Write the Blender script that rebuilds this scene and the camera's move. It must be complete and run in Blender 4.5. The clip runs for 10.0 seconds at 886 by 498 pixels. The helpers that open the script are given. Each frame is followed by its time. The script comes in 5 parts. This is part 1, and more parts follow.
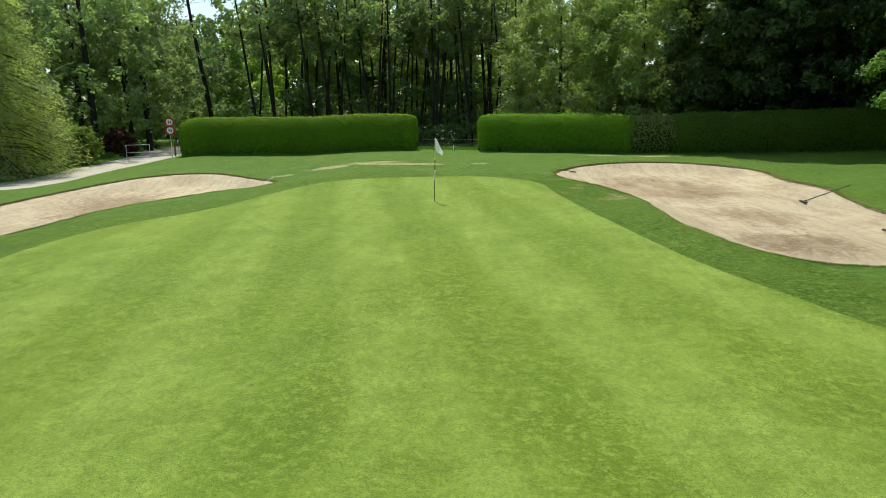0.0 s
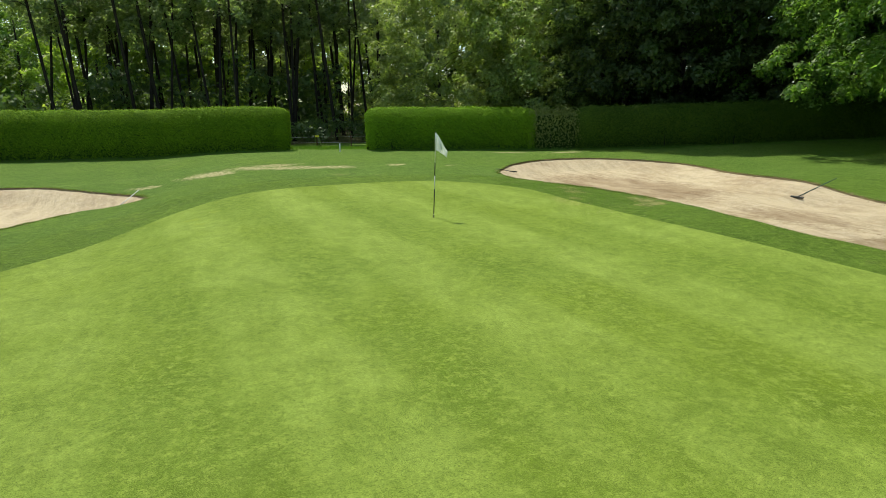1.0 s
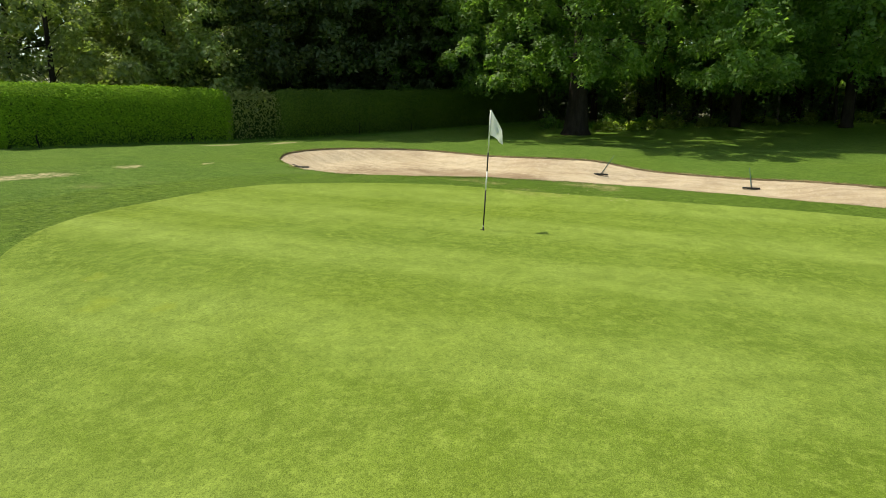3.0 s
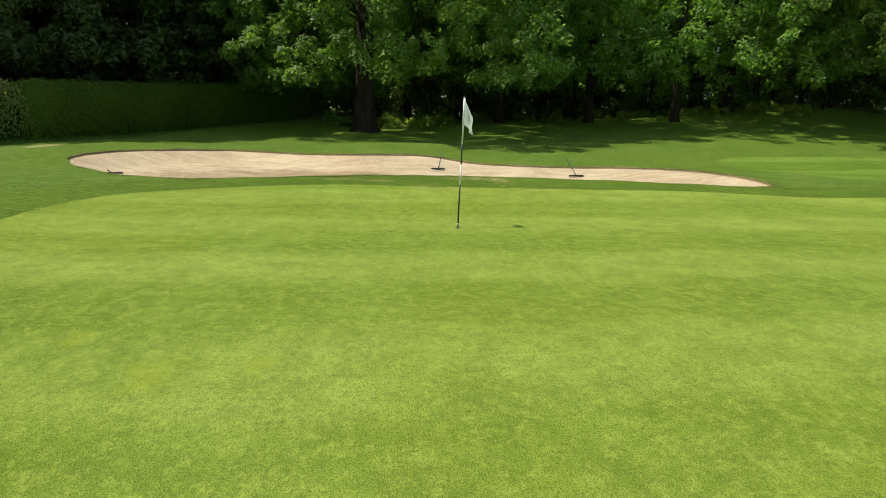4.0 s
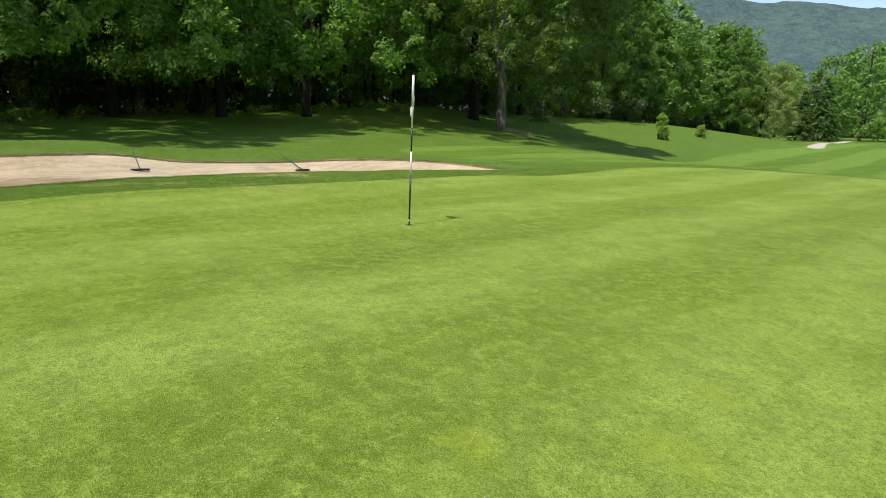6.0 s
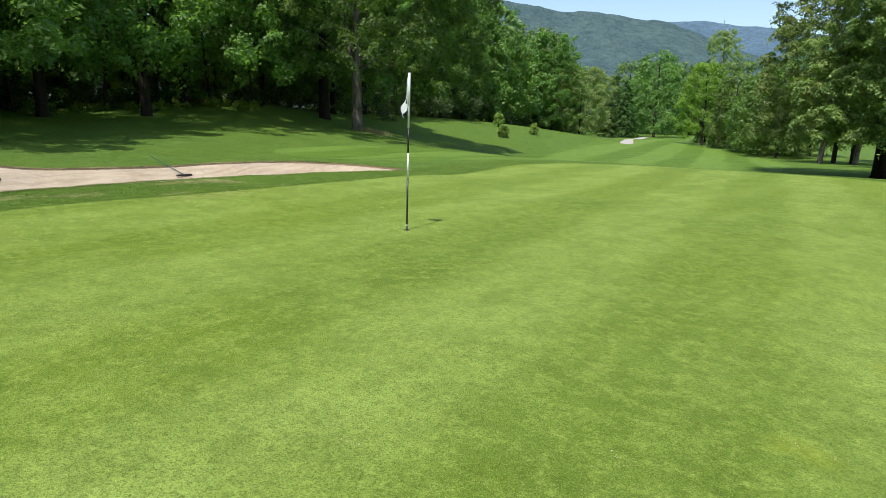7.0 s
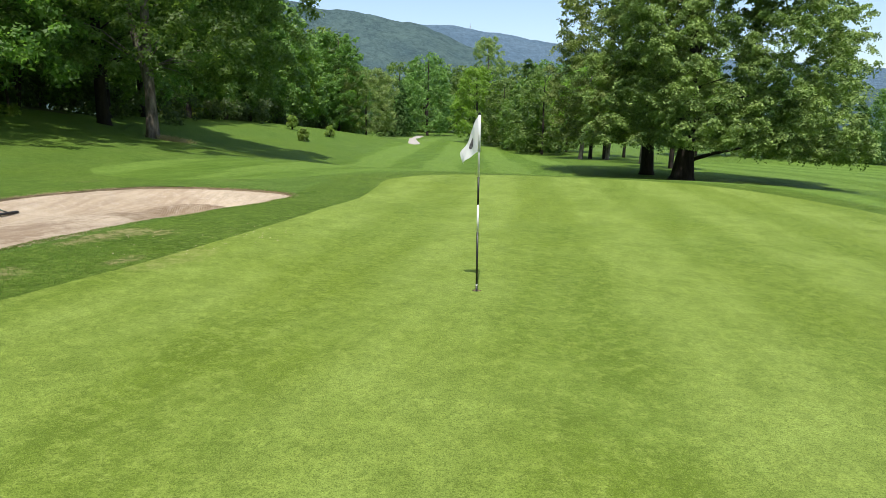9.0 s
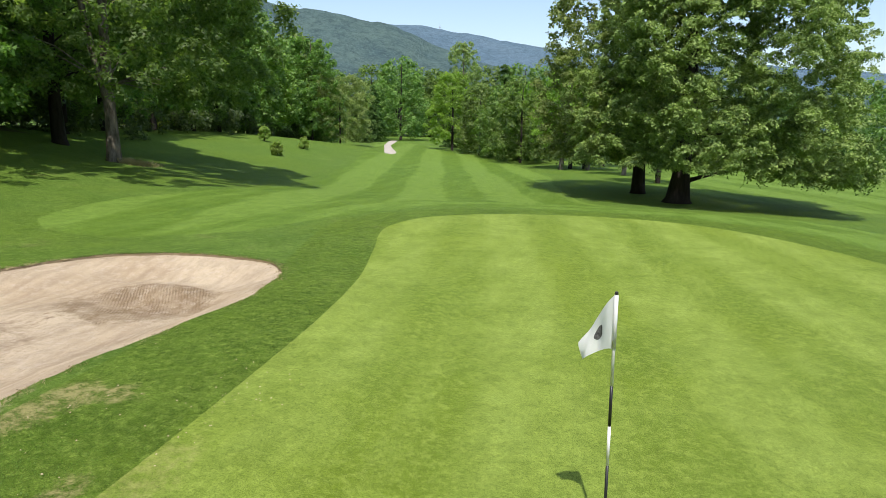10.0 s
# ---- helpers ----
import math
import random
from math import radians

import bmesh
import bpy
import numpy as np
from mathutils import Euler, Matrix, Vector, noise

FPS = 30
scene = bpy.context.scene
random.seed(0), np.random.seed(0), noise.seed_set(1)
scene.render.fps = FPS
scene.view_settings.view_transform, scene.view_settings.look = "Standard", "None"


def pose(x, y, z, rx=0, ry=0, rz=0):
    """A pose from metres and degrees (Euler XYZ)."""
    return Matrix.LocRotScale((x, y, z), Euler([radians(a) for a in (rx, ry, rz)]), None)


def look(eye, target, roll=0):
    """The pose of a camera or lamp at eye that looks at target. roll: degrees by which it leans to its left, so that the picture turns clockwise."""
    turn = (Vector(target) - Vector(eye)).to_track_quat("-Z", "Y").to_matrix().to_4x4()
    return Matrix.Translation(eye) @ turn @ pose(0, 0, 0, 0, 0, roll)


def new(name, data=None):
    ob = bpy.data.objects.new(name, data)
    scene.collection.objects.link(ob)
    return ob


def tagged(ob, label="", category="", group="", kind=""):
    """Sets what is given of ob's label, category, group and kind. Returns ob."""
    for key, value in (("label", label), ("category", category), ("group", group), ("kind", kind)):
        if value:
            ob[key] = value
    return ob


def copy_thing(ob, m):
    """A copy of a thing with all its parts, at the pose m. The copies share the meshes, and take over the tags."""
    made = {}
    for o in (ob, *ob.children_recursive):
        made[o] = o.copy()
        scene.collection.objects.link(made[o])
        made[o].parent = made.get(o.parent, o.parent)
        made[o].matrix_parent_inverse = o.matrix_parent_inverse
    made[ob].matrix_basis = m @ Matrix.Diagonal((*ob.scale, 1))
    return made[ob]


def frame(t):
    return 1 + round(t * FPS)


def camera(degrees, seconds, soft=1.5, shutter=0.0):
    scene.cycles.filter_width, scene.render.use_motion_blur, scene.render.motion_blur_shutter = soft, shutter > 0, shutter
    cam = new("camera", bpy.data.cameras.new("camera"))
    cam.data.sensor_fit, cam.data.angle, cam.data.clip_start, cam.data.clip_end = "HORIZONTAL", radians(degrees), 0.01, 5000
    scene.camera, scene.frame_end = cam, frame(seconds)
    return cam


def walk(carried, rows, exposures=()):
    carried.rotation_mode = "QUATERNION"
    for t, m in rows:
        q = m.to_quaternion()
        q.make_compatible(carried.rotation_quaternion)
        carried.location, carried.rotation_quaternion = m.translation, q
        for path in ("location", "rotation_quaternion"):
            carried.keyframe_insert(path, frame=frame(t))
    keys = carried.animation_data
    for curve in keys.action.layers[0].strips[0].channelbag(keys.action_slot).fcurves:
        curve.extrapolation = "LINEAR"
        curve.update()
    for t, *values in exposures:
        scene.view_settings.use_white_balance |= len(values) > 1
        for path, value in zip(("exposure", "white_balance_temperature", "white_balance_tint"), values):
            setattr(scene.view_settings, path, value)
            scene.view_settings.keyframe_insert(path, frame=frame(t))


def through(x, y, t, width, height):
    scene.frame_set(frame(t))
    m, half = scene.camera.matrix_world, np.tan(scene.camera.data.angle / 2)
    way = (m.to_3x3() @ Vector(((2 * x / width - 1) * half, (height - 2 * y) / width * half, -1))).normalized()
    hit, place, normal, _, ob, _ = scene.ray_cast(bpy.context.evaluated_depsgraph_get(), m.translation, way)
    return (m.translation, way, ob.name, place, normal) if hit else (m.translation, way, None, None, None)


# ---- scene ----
cam = camera(70.5, 10.0, 0.82)
PATH = [
    (0, (0.148, 0.789, 2.73), (0.16, 2.746, 2.319), -0.4),
    (0.5, (-2.496, 3.888, 2.619), (-2.204, 5.823, 2.204), -0.4),
    (1, (-4.842, 6.848, 2.525), (-4.205, 8.696, 2.104), -0.4),
    (1.5, (-6.788, 9.626, 2.42), (-5.805, 11.315, 1.994), -0.4),
    (2, (-8.377, 12.259, 2.331), (-7.095, 13.732, 1.898), -0.2),
    (3.5, (-10.318, 19.591, 2.019), (-8.429, 20.077, 1.578), 0.5),
    (4, (-10.127, 21.534, 1.903), (-8.175, 21.592, 1.467), 0.5),
    (4.5, (-9.664, 23.148, 1.798), (-7.742, 22.806, 1.365), 0.6),
    (5, (-8.995, 24.471, 1.696), (-7.161, 23.798, 1.267), 0.8),
    (5.5, (-8.179, 25.635, 1.612), (-6.475, 24.679, 1.187), 1.1),
    (7, (-5.455, 28.042, 1.519), (-4.281, 26.476, 1.107), 1.2),
    (7.5, (-4.442, 28.543, 1.501), (-3.486, 26.835, 1.093), 1.2),
    (8, (-3.449, 28.885, 1.485), (-2.678, 27.084, 1.081), 1.2),
    (8.5, (-2.524, 29.046, 1.541), (-1.901, 27.189, 1.136), 1.1),
    (9, (-1.631, 28.77, 2.022), (-1.089, 26.888, 1.617), 1.2),
    (9.5, (-0.694, 27.851, 2.718), (-0.208, 25.954, 2.312), 1.2),
    (10, (0.273, 26.233, 3.333), (0.726, 24.327, 2.93), 1.3),
]
walk(cam, [(t, look(eye, target, roll)) for t, eye, target, roll in PATH], exposures=[(0.0, 0.33, 6650, -2), (2.0, 0.38, 7350, 0), (3.5, 0.42, 7300, 4), (5.5, 0.42, 6950, 6), (7.0, 0.42, 6100, 12), (7.5, 0.43, 6250, 12), (8.5, 0.44, 6200, 13), (10.0, 0.45, 6450, 13)])

# ---- light ----
SUN_TO = Vector((-0.077, 0.442, 0.894))
world = bpy.data.worlds.new("sky")
scene.world = world
world.use_nodes = True
wn = world.node_tree
sky = wn.nodes.new("ShaderNodeTexSky")
sky.sky_type, sky.sun_disc = "NISHITA", False
sky.sun_elevation, sky.sun_rotation = radians(63.4), radians(-9.9)
sky.air_density, sky.dust_density = 1.0, 1.5
wn.links.new(sky.outputs[0], wn.nodes["Background"].inputs[0])
wn.nodes["Background"].inputs[1].default_value = 0.15
sun = new("sun", bpy.data.lights.new("sun", "SUN"))
sun.data.energy, sun.data.angle, sun.data.color = 3.8, radians(0.55), (1.0, 0.95, 0.86)
sun.matrix_world = look(SUN_TO * 80, (0, 0, 0))


# ---- materials ----
class Mat:
    """A small node-building helper round one principled material."""

    def __init__(self, name, rough=0.8, spec=0.3):
        self.m = bpy.data.materials.new(name)
        self.m.use_nodes = True
        self.t = self.m.node_tree
        self.b = self.t.nodes["Principled BSDF"]
        self.b.inputs["Roughness"].default_value = rough
        self.b.inputs["Specular IOR Level"].default_value = spec

    def node(self, kind, **sets):
        n = self.t.nodes.new("ShaderNode" + kind)
        for k, v in sets.items():
            setattr(n, k, v)
        return n

    def link(self, a, b):
        self.t.links.new(a, b)

    def where(self):
        return self.node("NewGeometry").outputs["Position"]

    def noise(self, scale, detail=4, rough=0.55, stretch=None, vec=None):
        n = self.node("TexNoise")
        n.inputs["Scale"].default_value, n.inputs["Detail"].default_value, n.inputs["Roughness"].default_value = scale, detail, rough
        v = vec or self.where()
        if stretch:
            mp = self.node("Mapping")
            mp.inputs["Scale"].default_value = stretch[:3]
            if len(stretch) > 3:
                mp.inputs["Rotation"].default_value[2] = radians(stretch[3])
            self.link(v, mp.inputs[0])
            v = mp.outputs[0]
        self.link(v, n.inputs["Vector"])
        return n.outputs[0]

    def ramp(self, fac, stops):
        r = self.node("ValToRGB")
        e = r.color_ramp.elements
        while len(e) < len(stops):
            e.new(0.5)
        for el, (p, c) in zip(e, stops):
            el.position = p
            el.color = (*c, 1) if len(c) == 3 else c
        self.link(fac, r.inputs[0])
        return r.outputs[0]

    def range(self, v, a, b, c, d):
        r = self.node("MapRange")
        for k, x in zip((1, 2, 3, 4), (a, b, c, d)):
            r.inputs[k].default_value = x
        self.link(v, r.inputs[0])
        return r.outputs[0]

    def math(self, op, a, b=0.0, c=0.0):
        n = self.node("Math", operation=op)
        for k, x in enumerate((a, b, c)):
            if isinstance(x, (int, float)):
                n.inputs[k].default_value = x
            else:
                self.link(x, n.inputs[k])
        return n.outputs[0]

    def mix(self, fac, a, b, how="MIX"):
        n = self.node("Mix", data_type="RGBA", blend_type=how)
        for k, x in ((0, fac), (6, a), (7, b)):
            if isinstance(x, (int, float)):
                n.inputs[k].default_value = x
            elif isinstance(x, tuple):
                n.inputs[k].default_value = (*x, 1)
            else:
                self.link(x, n.inputs[k])
        return n.outputs[2]

    def color(self, c):
        if isinstance(c, tuple):
            self.b.inputs["Base Color"].default_value = (*c, 1)
        else:
            self.link(c, self.b.inputs["Base Color"])
        return self

    def bump(self, height, strength=0.5, distance=0.02):
        n = self.node("Bump")
        n.inputs["Strength"].default_value, n.inputs["Distance"].default_value = strength, distance
        self.link(height, n.inputs["Height"])
        self.link(n.outputs[0], self.b.inputs["Normal"])
        return self


def stripes(m, width, degrees, soft=0.25, wobble=0.5, shift=0.0):
    """Mowing stripes across the plan: 0 to 1, square waves with soft edges."""
    mp = m.node("Mapping")
    mp.inputs["Rotation"].default_value[2] = radians(degrees)
    mp.inputs["Location"].default_value[0] = shift
    m.link(m.where(), mp.inputs[0])
    sx = m.node("SeparateXYZ")
    m.link(mp.outputs[0], sx.inputs[0])
    bend = m.range(m.noise(0.06, 1), 0.0, 1.0, -wobble, wobble)
    s = m.math("SINE", m.math("MULTIPLY", m.math("ADD", sx.outputs[0], bend), math.pi / width))
    return m.range(s, -soft, soft, 0.0, 1.0)


def spots_mask(m, spots):
    """Worn patches: soft ellipses on the plan, (x, y, half length, half width), roughened by noise."""
    total = 0.0
    for x, y, rx, ry in spots:
        mp = m.node("Mapping")
        mp.inputs["Location"].default_value = (-x / rx, -y / ry, 0)
        mp.inputs["Scale"].default_value = (1 / rx, 1 / ry, 0)
        m.link(m.where(), mp.inputs[0])
        ln = m.node("VectorMath", operation="LENGTH")
        m.link(mp.outputs[0], ln.inputs[0])
        total = m.math("ADD", m.range(ln.outputs["Value"], 0.2, 1.0, 1.0, 0.0), total)
    ragged = m.math("ADD", total, m.range(m.noise(4.2, 7, 0.8), 0.25, 0.75, -0.75, 0.55))
    return m.range(ragged, 0.3, 0.8, 0.0, 1.0)


def grass_material(name, dark, light, stripe=None, contrast=0.35, grain=1.0, dry=0.0, worn=(), yellow=(), strength=0.8, mottle=0.68, sheen=0.09, rings=(), soil=(0.36, 0.29, 0.14)):
    """Mown turf: patches at three scales, a fine grain of blades, mowing stripes, worn and yellowed places."""
    m = Mat(name, 0.75, 0.08)
    broad = m.noise(0.13, 3, 0.6)
    patch = m.noise(0.5, 4, 0.6)
    mid = m.noise(3.1, 7, 0.78, (1.0, 0.75, 1.0))
    fleck = m.noise(7.5, 6, 0.8)
    fine = m.noise(85.0, 3, 0.8)
    base = m.mix(m.range(patch, 0.35, 0.65, 0.0, 1.0), dark, light)
    base = m.mix(m.range(broad, 0.42, 0.6, 0.0, 0.65), base, (light[0] * 0.92, light[1] * 0.88, light[2] * 0.36))
    if stripe:
        bars = stripes(m, *stripe)
        if rings:
            cx, cy, rx, ry, width = rings
            mp = m.node("Mapping")
            mp.inputs["Location"].default_value, mp.inputs["Scale"].default_value = (-cx / rx, -cy / ry, 0), (1 / rx, 1 / ry, 0)
            m.link(m.where(), mp.inputs[0])
            ln = m.node("VectorMath", operation="LENGTH")
            m.link(mp.outputs[0], ln.inputs[0])
            r = ln.outputs["Value"]
            wave = m.range(m.math("SINE", m.math("MULTIPLY", r, math.pi * rx / width)), -0.35, 0.35, 0.0, 0.6)
            far = m.range(r, 1.75, 2.0, 0.0, 1.0)
            bars = m.math("ADD", m.math("MULTIPLY", wave, m.math("SUBTRACT", 1.0, far)), m.math("MULTIPLY", bars, far))
        streak = m.range(m.noise(1.5, 4, 0.65, (1.0, 0.06, 1.0, stripe[1])), 0.4, 0.62, 0.0, 1.2)
        band = m.math("ADD", m.math("MULTIPLY", bars, 0.75), m.math("MULTIPLY", streak, 0.4))
        fac = m.math("MULTIPLY", m.math("MULTIPLY", band, m.range(patch, 0.3, 0.7, 0.4, 1.3)), contrast)
        base = m.mix(fac, base, tuple(min(1.0, c * k) for c, k in zip(light, (1.55, 1.4, 1.95))))
        base = m.mix(m.math("MULTIPLY", m.math("SUBTRACT", 0.7, band), 0.3 * contrast), base, tuple(c * 0.66 for c in dark))
    base = m.mix(m.range(m.noise(1.3, 5, 0.7), 0.44, 0.62, 0.0, mottle * 0.7), base, tuple(c * 0.66 for c in dark))
    base = m.mix(m.range(mid, 0.45, 0.62, 0.0, mottle), base, tuple(c * 0.58 for c in dark))
    base = m.mix(m.range(fleck, 0.48, 0.62, 0.0, 0.45 + 0.4 * mottle), base, (light[0] * 1.65, light[1] * 1.45, light[2] * 1.8))
    base = m.mix(m.range(m.noise(24.0, 4, 0.8), 0.48, 0.62, 0.0, 0.3 + 0.4 * mottle), base, tuple(c * 0.5 for c in dark))
    base = m.mix(m.range(fine, 0.46, 0.64, 0.0, 0.9 * grain), base, tuple(c * 0.4 for c in dark))
    base = m.mix(m.range(m.noise(150.0, 2, 0.7), 0.55, 0.68, 0.0, 0.65 * grain), base, (light[0] * 1.8, light[1] * 1.6, light[2] * 2.4))
    if yellow:
        base = m.mix(m.math("MULTIPLY", spots_mask(m, yellow), 0.3), base, (0.25, 0.29, 0.02))
    if dry:
        bare = m.noise(0.5, 7, 0.75)
        base = m.mix(m.range(bare, 0.6, 0.8, 0.0, dry), base, (0.25, 0.21, 0.1))
    if worn:
        base = m.mix(m.math("MULTIPLY", m.math("MULTIPLY", spots_mask(m, worn), m.range(fleck, 0.4, 0.58, 0.0, 1.0)), strength), base, soil)
    m.color(base)
    m.b.inputs["Sheen Weight"].default_value, m.b.inputs["Sheen Roughness"].default_value = sheen, 0.3
    m.b.inputs["Sheen Tint"].default_value = (0.8, 1.0, 0.12, 1)
    m.bump(m.math("ADD", m.math("MULTIPLY", fine, 1.2), m.math("MULTIPLY", mid, 1.6)), 0.7 * grain, 0.035)
    return m.m


GREEN = grass_material("putting_green_turf", (0.134, 0.214, 0.02), (0.204, 0.298, 0.044), (1.44, -9.0, 0.45, 0.1, -0.18), 0.72, 0.85, 0, ((4.0, 22.0, 0.5, 1.5), (6.0, 13.5, 0.3, 0.8)), ((-5.75, 23.9, 0.4, 0.3), (-5.5, 23.1, 0.3, 0.2), (-5.2, 24.8, 0.3, 0.25)), 0.3, 0.38)
FRINGE = grass_material("fringe_turf", (0.07, 0.143, 0.012), (0.132, 0.218, 0.028), (1.4, 80.0, 0.4, 0.4), 0.1, 1.0, 0.3, ((6.0, 21.3, 0.5, 1.2), (5.6, 20.6, 0.75, 0.5), (4.5, 22.3, 0.3, 0.6), (5.2, 23.6, 0.5, 0.8), (5.5, 24.6, 0.4, 0.8), (-7.6, 32.2, 0.9, 0.5)), strength=0.65, mottle=0.95, soil=(0.4, 0.32, 0.16))
ROUGH = grass_material("rough_turf", (0.068, 0.148, 0.015), (0.138, 0.23, 0.038), None, 0, 1.0, 0.5, ((-3.6, 34.3, 2.2, 1.0), (-1.7, 33.9, 1.7, 0.9), (-0.2, 33.7, 1.3, 0.7), (-5.7, 33.3, 1.4, 1.1), (2.3, 33.9, 0.8, 0.5), (-2.6, 35.3, 1.7, 0.7), (4.6, 33.2, 0.6, 0.25), (9.6, 37.7, 2.0, 0.55), (12.6, 36.9, 1.8, 0.5), (-7.7, 32.4, 1.0, 0.6), (6.5, 21.6, 0.3, 1.4), (-5.0, 33.2, 0.9, 0.6)), strength=0.95, soil=(0.5, 0.41, 0.25))
FAIRWAY = grass_material("fairway_turf", (0.068, 0.145, 0.012), (0.122, 0.214, 0.027), (3.0, -14.0, 0.3, 1.0), 1.5, 0.8, mottle=0.4, rings=(-1.3, 14.5, 7.6, 14.8, 1.5))
LITTER = grass_material("woodland_floor", (0.05, 0.065, 0.02), (0.1, 0.085, 0.045), None, 0, 1.0, 0.3)


RIDGE = ((9.0, 15.9, 2.4, 1.95), (8.9, 15.9, 1.8, 1.5))
RAKED = radians(-32.0)


def sand_material():
    m = Mat("bunker_sand", 0.95, 0.1)
    broad = m.noise(0.3, 6, 0.65)
    mid = m.noise(2.0, 7, 0.75, (1.0, 0.3, 1.0, 8.0))
    fine = m.noise(45.0, 3, 0.8)
    base = m.mix(m.range(broad, 0.46, 0.6, 0.0, 1.0), (0.64, 0.53, 0.37), (0.53, 0.42, 0.28))
    ridge = m.math("MULTIPLY", spots_mask(m, RIDGE), m.range(m.noise(1.6, 6, 0.7), 0.36, 0.56, 0.35, 1.0))
    base = m.mix(m.math("MULTIPLY", ridge, 0.9), base, (0.27, 0.19, 0.105))
    base = m.mix(m.range(mid, 0.45, 0.62, 0.0, 0.6), base, (0.38, 0.29, 0.2))
    base = m.mix(m.range(m.noise(5.0, 6, 0.8), 0.5, 0.66, 0.0, 0.5), base, (0.7, 0.6, 0.47))
    base = m.mix(m.range(fine, 0.52, 0.66, 0.0, 0.4), base, (0.27, 0.2, 0.13))
    w = m.node("TexWave", bands_direction="X")
    w.inputs["Scale"].default_value, w.inputs["Distortion"].default_value, w.inputs["Detail"].default_value, w.inputs["Detail Scale"].default_value = 0.9, 7.0, 4, 0.35
    m.link(m.where(), w.inputs[0])
    furrow = m.math("MULTIPLY", m.range(w.outputs[1], 0.6, 0.95, 0.0, 0.32), m.range(broad, 0.42, 0.58, 0.0, 1.0))
    base = m.mix(furrow, base, (0.4, 0.3, 0.2))
    turn = m.node("Mapping")
    turn.inputs["Rotation"].default_value = (0, 0, RAKED)
    m.link(m.where(), turn.inputs[0])
    tines = m.node("TexWave", bands_direction="X")
    for key, value in (("Scale", 5.2), ("Distortion", 3.0), ("Detail", 4), ("Detail Scale", 1.2)):
        tines.inputs[key].default_value = value
    m.link(turn.outputs[0], tines.inputs[0])
    raked = m.math("MULTIPLY", m.math("MULTIPLY", m.range(tines.outputs[1], 0.5, 0.9, 0.0, 0.5), spots_mask(m, RIDGE)), m.range(m.noise(1.7, 5, 0.75), 0.42, 0.6, 0.0, 1.0))
    base = m.mix(raked, base, (0.19, 0.13, 0.07))
    floor = m.math("MULTIPLY", spots_mask(m, ((9.9, 28.0, 4.2, 6.2), (9.6, 26.5, 3.0, 4.0), (10.0, 19.8, 2.2, 3.6), (-13.5, 27.0, 3.0, 7.0))), m.range(m.noise(1.2, 5, 0.7, (1.0, 0.25, 1.0, 20.0)), 0.35, 0.6, 0.55, 1.0))
    m.color(m.mix(floor, base, (0.62, 0.56, 0.52), "MULTIPLY"))
    m.bump(m.math("ADD", m.math("SUBTRACT", m.math("MULTIPLY", w.outputs[1], 0.2), m.math("MULTIPLY", raked, 0.5)), m.math("ADD", m.math("MULTIPLY", mid, 1.6), m.math("MULTIPLY", fine, 0.6))), 1.0, 0.07)
    return m.m


SAND = sand_material()
SAND_DROP = 0.055


def plain_material(name, a, b, scale=6.0, rough=0.7, spec=0.3, metal=0.0, bump=0.3, dist=0.01, stretch=None):
    m = Mat(name, rough, spec)
    m.b.inputs["Metallic"].default_value = metal
    n1, n2 = m.noise(scale, 5, 0.6, stretch), m.noise(scale * 7, 3, 0.6, stretch)
    base = m.mix(m.range(n1, 0.3, 0.7, 0.0, 1.0), a, b)
    base = m.mix(m.range(n2, 0.45, 0.8, 0.0, 0.4), base, tuple(c * 0.6 for c in a))
    m.color(base)
    m.bump(m.math("ADD", n1, n2), bump, dist)
    return m.m


SOIL = plain_material("root_zone_soil", (0.2, 0.155, 0.09), (0.36, 0.285, 0.175), 5, 0.95, 0.1, 0, 0.8, 0.04)
WET_SAND = plain_material("damp_sand", (0.24, 0.17, 0.1), (0.36, 0.27, 0.17), 9, 0.95, 0.1, 0, 0.6, 0.02)
CRUST = plain_material("dried_sand_crust", (0.42, 0.34, 0.2), (0.62, 0.52, 0.35), 9, 0.95, 0.1, 0, 0.6, 0.02)
TURF_CRUST = plain_material("straw_turf_crust", (0.22, 0.19, 0.085), (0.42, 0.35, 0.2), 9, 0.95, 0.1, 0, 0.6, 0.02)
ROAD = plain_material("pale_gravel_road", (0.37, 0.335, 0.29), (0.48, 0.44, 0.385), 0.8, 0.95, 0.2, 0, 0.5, 0.02)
BARK = plain_material("dark_bark", (0.024, 0.02, 0.016), (0.058, 0.048, 0.038), 4, 0.95, 0.1, 0, 1.0, 0.06, (1, 1, 0.22))
PALE_BARK = plain_material("grey_bark", (0.06, 0.05, 0.038), (0.3, 0.26, 0.2), 4.5, 0.95, 0.1, 0, 1.0, 0.05, (1, 1, 0.3))
BIRCH_BARK = plain_material("pale_birch_bark", (0.3, 0.28, 0.24), (0.5, 0.48, 0.43), 5, 0.9, 0.15, 0, 0.6, 0.01, (1, 1, 3))
METAL = plain_material("galvanised_steel", (0.45, 0.46, 0.46), (0.55, 0.56, 0.56), 9, 0.45, 0.5, 0.7, 0.05, 0.002)
WHITE = plain_material("white_paint", (0.78, 0.78, 0.77), (0.84, 0.84, 0.83), 14, 0.4, 0.4, 0, 0.05, 0.002)
BLACK = plain_material("black_paint", (0.012, 0.012, 0.013), (0.02, 0.02, 0.021), 14, 0.4, 0.4, 0, 0.05, 0.002)
RED = plain_material("red_reflective_sheet", (0.5, 0.02, 0.02), (0.58, 0.035, 0.03), 12, 0.4, 0.4, 0, 0.02, 0.001)
